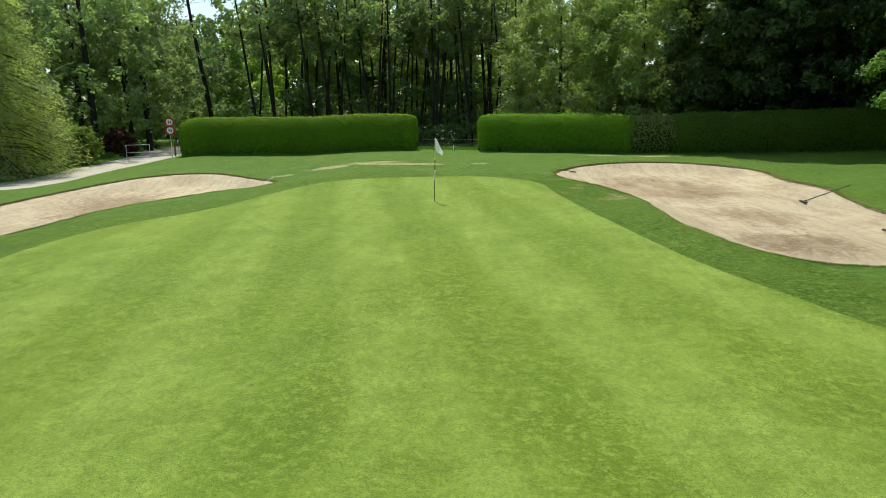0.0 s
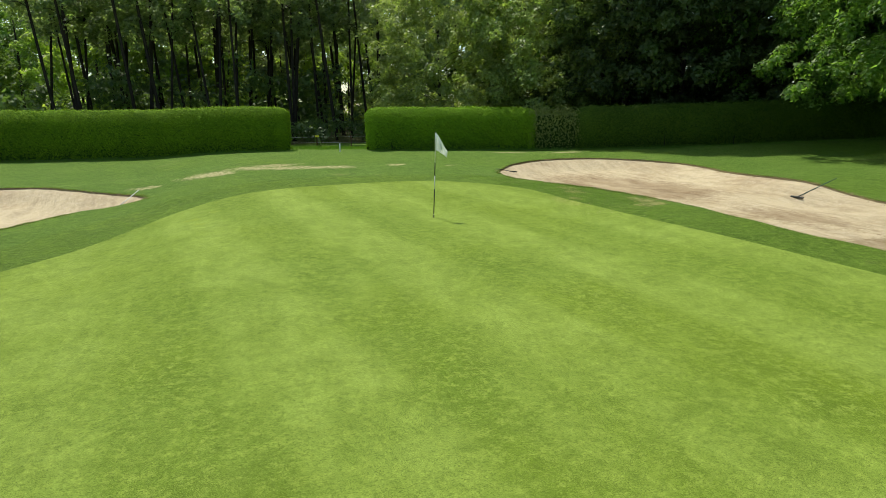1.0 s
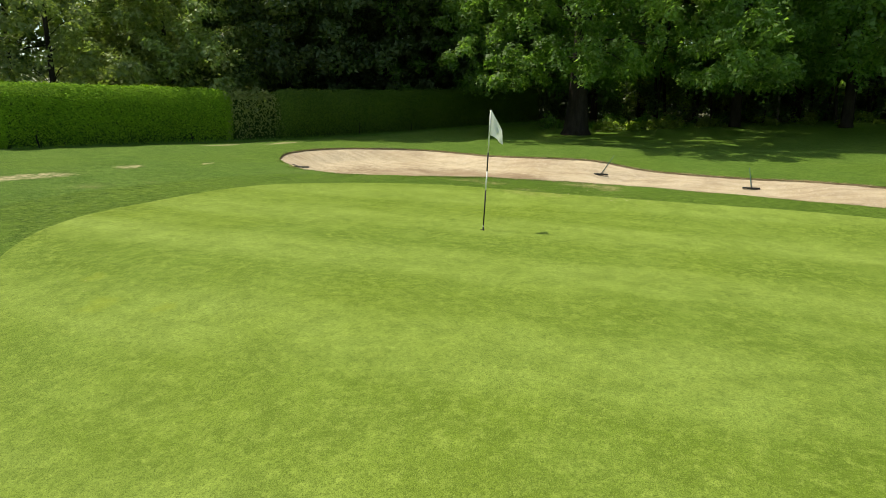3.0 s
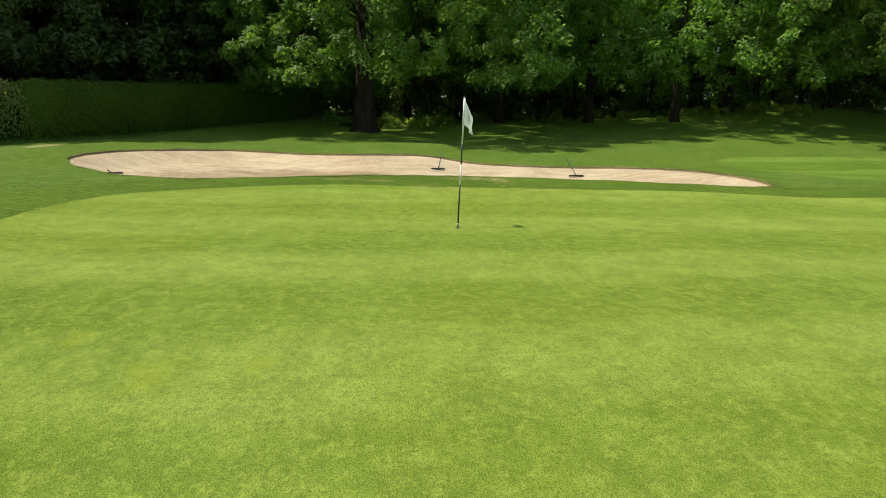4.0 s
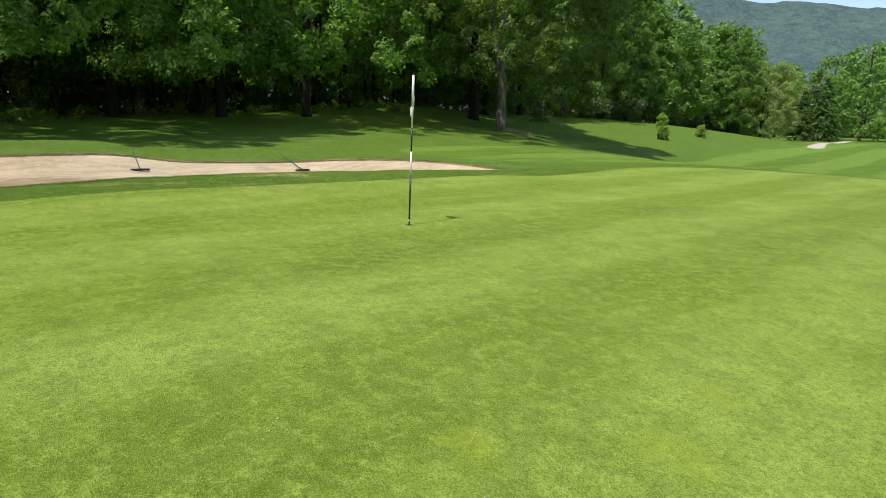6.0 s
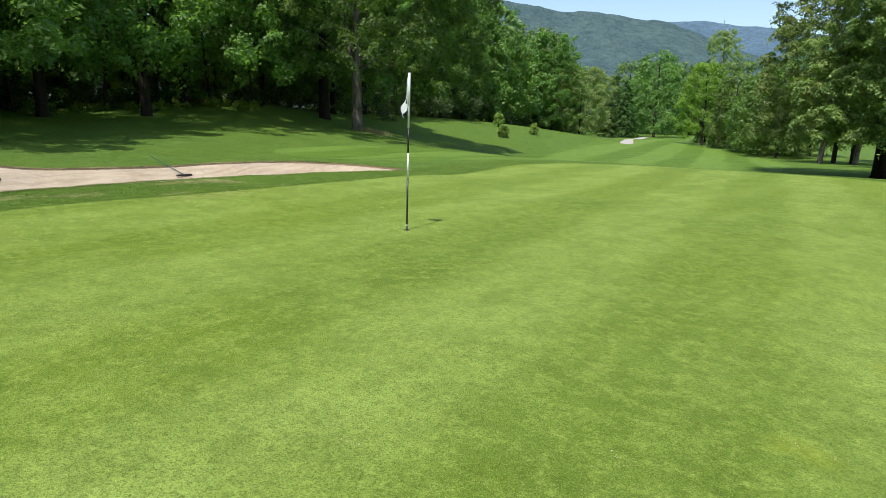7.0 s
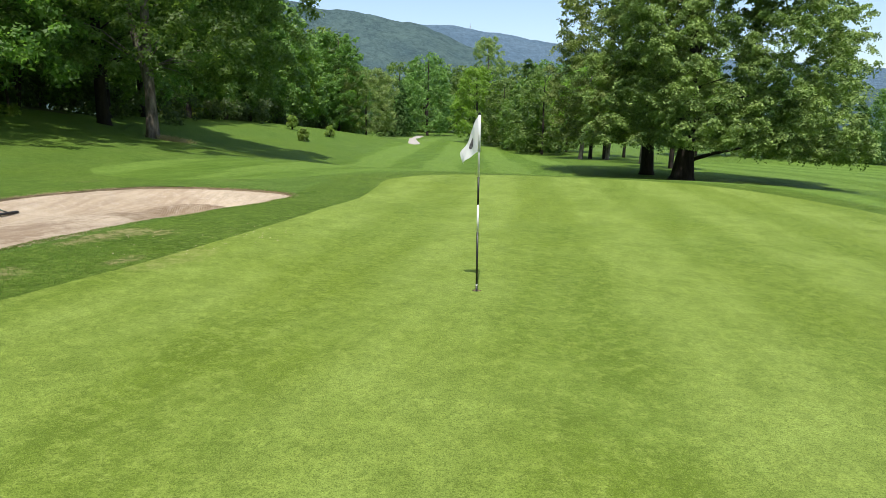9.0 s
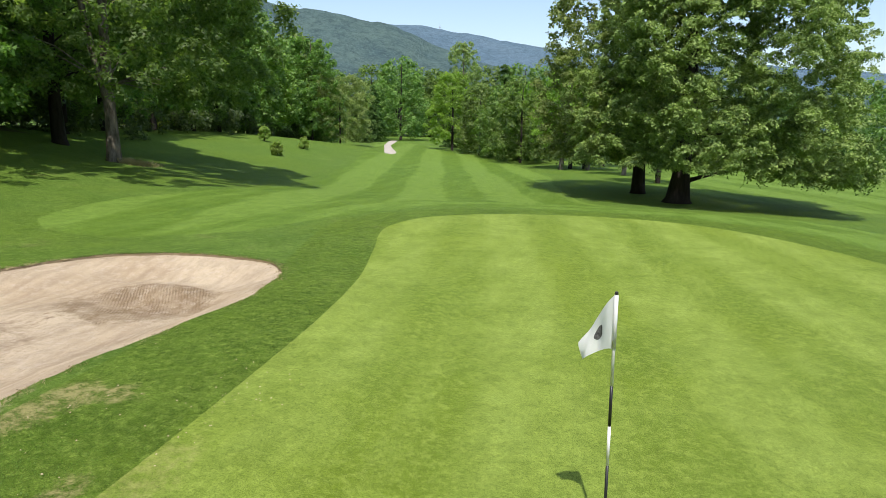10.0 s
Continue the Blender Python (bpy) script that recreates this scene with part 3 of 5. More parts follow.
def tree(name, label, height, base, radius, trunk, leaves, bark, seed, clumps=70, per=160, size=0.2, flat=0.62, droop=0.0, top=0.55, low=0.5, lean=(0.0, 0.0), sides=8, clump_r=(0.09, 0.2), limbs=16, shift=(0.0, 0.0), tall=12.5, airy=0.3, settle=0.9, skirt=(0.0, 0.0, 0.0), flare=1.55, fork=(), limb=()):
    """A broadleaved tree at the origin: an Empty with a trunk (limbs and twigs joined to it) and a crown of leaves."""
    rng = np.random.default_rng(seed)
    root = new(name)
    tagged(root, label, "tree")
    c = crown_points(clumps, height - 0.6, base, radius, rng, top, low, settle)
    c[:, :2] += np.array(lean) * (c[:, 2:3] / height) + np.array(shift)
    c[:, 2] -= skirt[2] * np.maximum(0, c[:, 0] * skirt[0] + c[:, 1] * skirt[1] - 0.5 * radius)
    c[:, 2] = np.maximum(c[:, 2], 0.8 * base + rng.uniform(0, 0.8, clumps))
    rad = radius * rng.uniform(*clump_r, clumps) + 0.3
    bm = bmesh.new()
    steps = np.linspace(0, 0.93, 10)
    spine = [Vector((lean[0] * s + 0.25 * trunk * math.sin(6 * s + seed) * 3 * s, lean[1] * s + 0.25 * trunk * math.cos(5 * s + seed) * 3 * s, height * s - (0.25 if s == 0 else 0))) for s in steps]
    widths = [trunk * (flare if s == 0 else 1.0) * (1 - s) ** 0.8 + 0.03 for s in steps]
    spine.insert(1, spine[0].lerp(spine[1], 0.25))
    widths.insert(1, trunk * (0.55 + 0.4 * flare))
    tube(bm, spine, widths, sides)
    if fork:
        z, dx, dy = fork
        j = min(8, int(z / height / 0.1033))
        start = spine[j + 1].lerp(spine[j + 2], z / height / 0.1033 - j)
        tube(bm, [start - Vector((0, 0, 0.4)), start + Vector((dx * 0.25, dy * 0.25, 1.2)), start + Vector((dx * 0.7, dy * 0.5, 3.4)), start + Vector((dx, dy, 6.5)), start + Vector((dx * 1.4, dy * 1.5, 10.5))], [trunk * 0.8, trunk * 0.72, trunk * 0.6, trunk * 0.45, 0.04], sides)
    if limb:
        tube(bm, limb, [trunk * k for k in (0.36, 0.26, 0.2, 0.12, 0.04)], 8)
    order = rng.permutation(np.flatnonzero((c[:, 2] < height * 0.75) & (np.hypot(*(c[:, :2] - np.array(shift)).T) < radius * 0.8)))
    for k in order[:limbs]:
        far = Vector(c[k])
        s = min(0.8, max(base / height, 0.2, (far.z - 0.45 * math.hypot(far.x, far.y)) / height))
        j = min(8, int(s * 10))
        start = spine[j + 1].lerp(spine[j + 2], s * 10 - j)
        end = start.lerp(far, 0.72)
        w = max(0.025, trunk * 0.26 * (1 - s))
        mid = start.lerp(end, 0.45) + Vector((*rng.normal(size=2) * 0.35, 0.12 * (end - start).length))
        tube(bm, [start, start.lerp(mid, 0.5) + Vector((0, 0, 0.15)), mid, mid.lerp(end, 0.5) + Vector((*rng.normal(size=2) * 0.2, 0.1)), end], [w, w * 0.75, w * 0.5, w * 0.3, 0.012], 5)
    part("trunk", bm, bark, root, smooth=True)
    p, nrm = clump_leaves(c, rad, per, rng, flat, droop)
    keep = (p[:, 2] < tall) | (rng.uniform(0, 1, len(p)) < airy)
    p, nrm = p[keep], nrm[keep]
    hang("crown", leaf_mesh("crown", p, nrm, np.where(p[:, 2] < tall, size, size * 1.6), leaves, rng=rng), root)
    return root


def conifer(name, label, height, base, radius, trunk, leaves, seed, whorls=26, per=16, sprays=70, size=0.2, sag=0.35, power=0.8, long=2.4):
    """A conifer: a straight stem with whorls of sagging boughs, each a spray of narrow leaves."""
    rng = np.random.default_rng(seed)
    root = new(name)
    tagged(root, label, "tree")
    bm = bmesh.new()
    tube(bm, [(0, 0, -0.2), (0, 0, height * 0.4), (0, 0, height * 0.97)], [trunk, trunk * 0.6, 0.03], 8)
    ps, ns, ds = [], [], []
    for w in range(whorls):
        u = (w + rng.uniform(-0.3, 0.3)) / whorls
        z = base + (height - base) * u
        reach = radius * max(0.06, (1 - u)) ** power
        for k in range(max(5, int(per * (1 - 0.5 * u)))):
            a = rng.uniform(0, 2 * math.pi)
            ln = reach * rng.uniform(0.72, 1.08)
            out = np.array([math.cos(a), math.sin(a), 0])
            side = np.array([-math.sin(a), math.cos(a), 0])
            t = rng.uniform(0.12, 1, sprays) ** 0.7
            spread = rng.normal(size=sprays) * 0.16 * ln * (1.15 - t)
            p = out * (t * ln)[:, None] + side * spread[:, None]
            p[:, 2] = z - sag * ln * t ** 1.6 + 0.12 * ln * t + rng.normal(size=sprays) * 0.07 * ln
            ps.append(p)
            ds.append(unit(out + side * np.sign(spread)[:, None] * 0.5 + np.array([0, 0, -0.25]) * t[:, None]))
            ns.append(unit(np.array([0, 0, 1.0]) + 0.5 * out + 0.45 * rng.normal(size=(sprays, 3))))
            if k % 3 == 0 and ln > 0.8:
                tube(bm, [(0, 0, z), tuple(out * ln * 0.5 + np.array([0, 0, z - sag * ln * 0.2])), tuple(out * ln * 0.95 + np.array([0, 0, z - sag * ln * 0.8]))], [0.05, 0.03, 0.01], 4)
    part("trunk", bm, BARK, root, smooth=True)
    hang("crown", leaf_mesh("crown", np.vstack(ps), np.vstack(ns), size, leaves, long, rng, np.vstack(ds)), root)
    return root


def stand(ob, x, y, turn=0.0, scale=1.0, sink=0.05):
    """Sets a thing down on the ground."""
    ob.matrix_basis = pose(x, y, land_at(x, y) - sink, 0, 0, turn) @ Matrix.Scale(scale, 4)
    return ob


def again(ob, x, y, turn=0.0, scale=1.0, label=""):
    made = copy_thing(ob, Matrix())
    stand(made, x, y, turn, scale)
    if label:
        made["label"] = label
    return made


# the big spreading tree beyond the front of the green, and its neighbour
stand(tree("beech_tree", "huge spreading beech with drooping light-edged branches and dark trunk", 21, 2.9, 9.0, 0.62, LEAF_BEECH, BARK, 11, 2500, 145, 0.094, 0.42, 0.5, 0.55, 0.95, (-0.6, 0.4), 12, (0.016, 0.06), 22, (-1.5, 0.0), airy=0.6, settle=1.25, skirt=(-0.95, 0.3, 0.62), flare=2.1, limb=((0, 0, 1.3), (-0.8, 0.1, 1.75), (-1.9, 0.3, 2.15), (-4.2, 0.6, 2.75), (-7.0, 1.0, 3.2))), -5.66, -21.65)
stand(tree("beech_tree", "tall beech with dense dark crown behind the spreading beech", 20, 2.9, 7.4, 0.5, LEAF_BEECH, BARK, 12, 900, 95, 0.11, 0.45, 0.4, 0.5, 0.9, (0.4, -0.3), 10, (0.025, 0.08), 8, (2.0, 0.0), settle=1.2), -3.3, -27.75)

# the oak at the corner of the hedge
stand(tree("oak_tree", "broad old oak with thick flared trunk and low leafy limbs", 21, 2.9, 12.0, 0.58, LEAF_OAK, BARK, 21, 1300, 150, 0.12, 0.65, 0.3, 0.55, 0.95, (0.0, 0.0), 12, (0.02, 0.06), 20, shift=(0.8, -2.8), tall=11.0, airy=0.5, settle=1.1, flare=1.9), 27.8, 27.4, 40)

# the two trees on the bank
ash = stand(tree("ash_tree", "tall ash with mottled grey trunk, leaning, on the grass bank", 21, 4.0, 11.0, 0.34, LEAF_ASH, PALE_BARK, 31, 800, 130, 0.125, 0.65, 0.3, 0.5, 0.85, (-0.5, 0.3), 10, (0.02, 0.065), 16, (-0.8, 1.0), airy=0.9, flare=1.8, fork=(3.6, 1.2, 0.4)), 28.76, -6.5)
stand(tree("ash_tree", "dark-trunked ash in the shade of the wood edge", 20, 3.6, 9.5, 0.4, LEAF_ASH, BARK, 32, 480, 130, 0.135, 0.65, 0.25, 0.5, 0.85, (-0.5, 0.8), 10, (0.05, 0.1), 12, airy=0.7), 35.7, -9.6)

# kinds that repeat in the woods
bank_tree = tree("woodland_tree", "tall full-crowned tree above the grass bank", 18, 1.4, 6.0, 0.26, LEAF_OAK, BARK, 54, 300, 75, 0.17, 0.7, 0.15, 0.5, 0.75, clump_r=(0.03, 0.11), tall=17.0, airy=0.6)
maple = tree("woodland_tree", "tall broadleaved tree at the edge of the wood", 18, 1.8, 5.6, 0.24, LEAF_OAK, BARK, 41, 220, 66, 0.165, 0.7, 0.15, 0.5, 0.7, clump_r=(0.03, 0.12), tall=11.0, airy=0.05)
alder = tree("woodland_tree", "slender dark tree with bare lower trunk in the wood", 20, 6.6, 4.4, 0.11, LEAF_DARK, BARK, 42, 190, 72, 0.135, 0.6, 0.1, 0.45, 0.5, (1.5, 0.9), clump_r=(0.05, 0.14), tall=12.0, airy=0.0)
lime = tree("woodland_tree", "full-crowned bright green tree at the wood edge", 14, 0.8, 4.8, 0.12, LEAF_BRIGHT, BARK, 43, 330, 90, 0.125, 0.7, 0.1, 0.5, 0.8, clump_r=(0.03, 0.11), airy=0.2)
shade = tree("woodland_tree", "dense broadleaved tree, leaves coloured dark for deep shade", 19, 1.2, 5.6, 0.22, LEAF_SHADED, BARK, 44, 230, 60, 0.17, 0.7, 0.1, 0.5, 0.75, clump_r=(0.04, 0.13), airy=0.9)
pole_tree = tree("woodland_tree", "thin straight trunk with a small high crown", 19, 8.0, 2.6, 0.075, LEAF_DARK, BARK, 45, 44, 60, 0.17, 0.7, 0.0, 0.5, 0.5, (1.8, -1.1), 7, airy=0.0)
back_tree = tree("woodland_tree", "dense tree deep in the wood", 21, 0.3, 6.6, 0.2, LEAF_DARK, BARK, 49, 120, 85, 0.31, 0.65, 0.0, 0.4, 0.9, limbs=4, sides=6, tall=16.5, airy=0.05)
glow_tree = tree("woodland_tree", "light green tree deep in the wood, lit from behind", 18, 0.3, 6.4, 0.2, LEAF_BRIGHT, BARK, 50, 120, 85, 0.28, 0.65, 0.0, 0.4, 0.9, limbs=4, sides=6, tall=16.0, airy=0.05)
far_tree = tree("distant_tree", "rounded broadleaved tree along the fairway", 16, 0.8, 6.4, 0.26, LEAF_FAR, BARK, 46, 240, 70, 0.21, 0.7, 0.1, 0.5, 0.85, clump_r=(0.07, 0.16), limbs=8, sides=6)
far_bright = tree("distant_tree", "light green tree standing along the fairway", 13, 1.4, 4.6, 0.22, LEAF_LIME, BARK, 47, 220, 64, 0.17, 0.7, 0.1, 0.6, 0.85, clump_r=(0.05, 0.14), limbs=8, sides=6)
spruce = conifer("spruce_tree", "dark green spruce beside the fairway", 12, 0.4, 4.0, 0.2, SPRUCE, 48, 18, 10, 32, 0.3, 0.3, 0.9)

ashen = tree("woodland_tree", "tall grey-green tree beside the road", 18, 1.8, 5.6, 0.24, LEAF_DARK, BARK, 58, 240, 66, 0.15, 0.7, 0.15, 0.5, 0.7, clump_r=(0.03, 0.12), tall=13.0, airy=0.05)
stand(ashen, -35.0, 51.0, 0)
edge_tree = tree("woodland_tree", "wide-crowned tree overhanging the grass at the wood edge", 20, 2.4, 10.2, 0.27, LEAF_OAK, BARK, 51, 520, 95, 0.14, 0.65, 0.25, 0.5, 0.9, clump_r=(0.025, 0.075), limbs=12, tall=10.5, airy=0.08)
stand(edge_tree, 35.2, 19.0, 0, 1.05)
stand(maple, 46.0, 6.0, 0)
stand(bank_tree, 41.5, -16.0, 0, 1.05)
stand(alder, -9.5, 55.5, 0)
stand(lime, 40.5, 22.0, 0, 0.95)
dome = tree("rounded_tree", "low rounded tree with pale sunlit leaves behind the hedge", 11.0, 0.5, 5.4, 0.12, LEAF_PALE, BARK, 57, 420, 95, 0.105, 0.7, 0.15, 0.45, 0.85, clump_r=(0.03, 0.1), tall=20.0)
stand(dome, 9.0, 47.6, 0, 1.0)
again(dome, 14.4, 46.2, 130, 1.08)
again(dome, 18.6, 46.4, 250, 1.12)
stand(shade, 20.5, 43.0, 0)
stand(pole_tree, -3.0, 57.0, 0)
stand(back_tree, -12.0, 82.0, 0)
stand(glow_tree, -4.0, 88.0, 0)
stand(far_tree, 74, -206, 0, 1.65)
stand(far_bright, 30, -105, 0, 1.25)
stand(spruce, 63, -148, 0, 1.35)
birch = tree("birch_tree", "slender pale-barked birch leaning in the wood", 18, 7.0, 2.6, 0.085, LEAF_BRIGHT, BIRCH_BARK, 53, 44, 60, 0.15, 0.7, 0.1, 0.5, 0.6, (1.0, -0.8), 7, airy=0.05)
stand(birch, 44.0, 4.0, 0)
R = random.Random(3)


def scatter(kinds, spots, low=0.85, high=1.15):
    for k, (x, y) in enumerate(spots):
        again(kinds[k % len(kinds)], x, y, R.uniform(0, 360), R.uniform(low, high))


def rows(a, b, n, wide):
    """n places along a line, jittered to either side."""
    out = []
    for k in range(n):
        t = (k + R.uniform(0.2, 0.8)) / n
        out.append((a[0] + (b[0] - a[0]) * t + R.uniform(-wide, wide), a[1] + (b[1] - a[1]) * t + R.uniform(-wide, wide)))
    return out


# behind the hedges
scatter([alder, pole_tree, pole_tree], [(-14, 56.5), (-11.5, 59), (-7, 56), (-5.2, 59), (-3.8, 55), (-1.5, 58.5), (0.2, 55), (1.4, 61), (2.6, 56), (4.6, 59), (5.8, 55), (-9, 63), (-6, 66), (-2, 64), (2, 67), (5, 65), (-13, 66), (8, 62), (-0.5, 70), (-4.5, 71), (-14.5, 62)], 0.95, 1.15)
scatter([pole_tree], rows((-15, 53.5), (7, 53.5), 14, 1.2) + rows((-16, 61), (8, 61), 12, 2.0), 0.85, 1.2)
scatter([alder], [(-12, 64), (-5, 63), (1, 63.5), (-15, 68), (6, 68)], 1.0, 1.2)

scatter([shade], [(20.0, 42.6), (23.4, 41.4), (27.2, 40.4), (31.5, 39.3), (35.5, 37.2)], 0.92, 1.02)
scatter([shade, maple, shade], [(25, 45), (28.5, 40.5), (33, 43), (37, 37.5), (24, 53), (30, 50), (19, 61), (38, 47), (42, 40)], 0.9, 1.2)
scatter([glow_tree, back_tree, glow_tree], rows((-17, 76), (14, 74), 8, 1.5), 0.62, 0.8)
scatter([glow_tree, back_tree], rows((-20, 86), (20, 84), 8, 2), 0.7, 0.9)
scatter([back_tree], rows((14, 64), (46, 54), 7, 2), 1.0, 1.2)
scatter([shade], rows((17, 46), (39, 41), 5, 0.6), 0.8, 0.95)
# along the right-hand wood
scatter([edge_tree], [(33.9, 13.0), (33.2, 7.4), (37.4, 2.2), (41.5, 26.0)], 0.98, 1.08)
scatter([birch], [(42.6, 2.4), (40.6, 5.4), (39.6, 16.5), (42.8, -0.6)], 0.85, 1.05)
scatter([lime, maple], [(42.5, 19), (41, 15.5), (40.2, 9.6), (41.5, 3.5), (40.8, -2.5)], 0.85, 1.0)
scatter([pole_tree, alder, pole_tree, pole_tree], rows((37.5, 26), (38.5, -7), 18, 1.6) + rows((41, 26), (42, -7), 12, 1.5), 0.85, 1.1)
scatter([maple, maple, alder], [(47, 10), (45, 15), (46, -2), (43, 30), (49, 21), (41.5, -5), (47, -9)], 0.85, 1.15)
scatter([alder, pole_tree], [(43.5, 12), (45, 2), (50, 8), (46.5, 19.5)], 0.9, 1.1)
scatter([back_tree], rows((50, 44), (51.5, 8), 6, 1.5) + [(53, -8), (54, -14)], 0.95, 1.1)
scatter([back_tree, back_tree, glow_tree], rows((60, 52), (61, 12), 5, 2), 1.1, 1.3)
scatter([bank_tree], [(45, -24), (46.5, -33), (48, -42), (49, -49)], 1.0, 1.15)
scatter([far_tree, far_tree, far_bright], [(50, -50), (49.5, -57), (51.5, -64), (52, -71), (53.5, -78), (54.5, -85)], 1.0, 1.25)
scatter([shade, maple, glow_tree], [(53, -20), (56, -32), (58, -44), (60, -56), (62, -68), (64, -80)], 1.1, 1.3)
scatter([back_tree], rows((66, -26), (78, -96), 6, 2), 1.2, 1.4)
scatter([far_tree, far_bright], [(58, -90), (60, -100), (66, -112), (80, -140), (84, -168)], 1.0, 1.25)
scatter([spruce], [(67, -152), (60, -139), (59, -127)], 0.8, 1.1)
# round the far end of the fairway
scatter([far_tree], [(64, -215), (88, -215), (100, -205), (52, -225), (40, -230), (28, -215), (70, -240), (95, -240), (18, -225), (80, -222), (58, -212)], 1.45, 1.8)
scatter([far_tree, far_tree, far_tree, far_bright, spruce], [(23, -99), (17, -92), (13, -84), (26, -118), (34, -122), (19, -112), (10, -98)], 0.8, 1.0)
again(spruce, 20.5, -113, 40, 1.65, "tall dark pine above the trees along the fairway")
grove = tree("distant_tree", "slim-trunked tree in the open grove behind the beeches", 15, 3.4, 5.0, 0.3, LEAF_LIME, BARK, 67, 240, 64, 0.17, 0.6, 0.1, 0.5, 0.85, clump_r=(0.05, 0.14), limbs=8, sides=7, flare=1.3)
stand(grove, 4.0, -73.2)
scatter([grove], [(1.9, -73.5), (-6.1, -42.0), (14.5, -94.0), (-1.0, -84.0)], 0.85, 1.0)
leaning = stand(tree("distant_tree", "leaning pale-trunked tree in the open grove behind the beeches", 15, 3.2, 5.0, 0.34, LEAF_LIME, PALE_BARK, 68, 240, 64, 0.17, 0.6, 0.1, 0.5, 0.85, (-1.0, 0.2), clump_r=(0.05, 0.14), limbs=8, sides=7, flare=1.3), 5.2, -69.0)
again(leaning, 1.4, -71.3, 25, 0.95)
again(leaning, -3.4, -59.0, 80, 0.9)
again(far_tree, 59.9, -164.0, 70, 1.55, "tall dark round-crowned tree standing beside the far path")
# pale trees where the left-hand wood meets the far fairway
again(dome, 43.6, -77.0, 40, 1.1, "pale leafy tree reaching the grass at the far wood end")
again(bank_tree, 47.0, -73.0, 200, 0.95, "dark green full-crowned tree at the far wood end")
# the far side of the other fairway
scatter([far_tree, spruce, far_tree], [(-30, -98), (-38, -92), (-46, -86), (-24, -106), (-35, -108), (-48, -100), (-14, -100)], 0.9, 1.2)
# left of the road
stand(conifer("conifer_tree", "large pale-tipped conifer with drooping feathery boughs beside the road", 19, 0.5, 6.1, 0.35, NEEDLE, 61, 48, 24, 165, 0.062, 0.34, 0.72, 2.6), -28.8, 41.5)
scatter([ashen, alder], [(-30, 57), (-29.5, 63), (-35, 64), (-11.5, 61), (-27.8, 62.5)], 0.95, 1.2)
scatter([back_tree], rows((-46, 60), (-44, 72), 2, 1.5) + rows((-47, 79), (-42, 78), 1, 1), 1.0, 1.2)
scatter([far_tree], rows((-52, 106), (-30, 108), 6, 1.5), 1.1, 1.22)
scatter([ashen, back_tree], [(-33, 70), (-37, 74), (-31, 80), (-40, 84)], 0.95, 1.1)
scatter([far_tree], [(-26, 92), (-31, 96)], 0.75, 0.9)
stand(tree("dying_tree", "leaning half-dead tree with bare top and thin grey leaves", 24, 7.0, 4.2, 0.3, LEAF_GREY, BARK, 64, 26, 90, 0.2, 0.7, 0.0, 0.3, 0.9, (-3.0, 0.5), 8, (0.1, 0.2), 18), -26.0, 76.0)

stand(tree("dying_tree", "tall thinning tree with pale yellowish top and bare twigs", 24, 9.0, 4.6, 0.28, LEAF_PALE, PALE_BARK, 66, 170, 70, 0.18, 0.8, 0.0, 0.6, 0.9, (0.8, 0.0), 8, (0.05, 0.13), 40, tall=30.0), 29.5, -116.0)

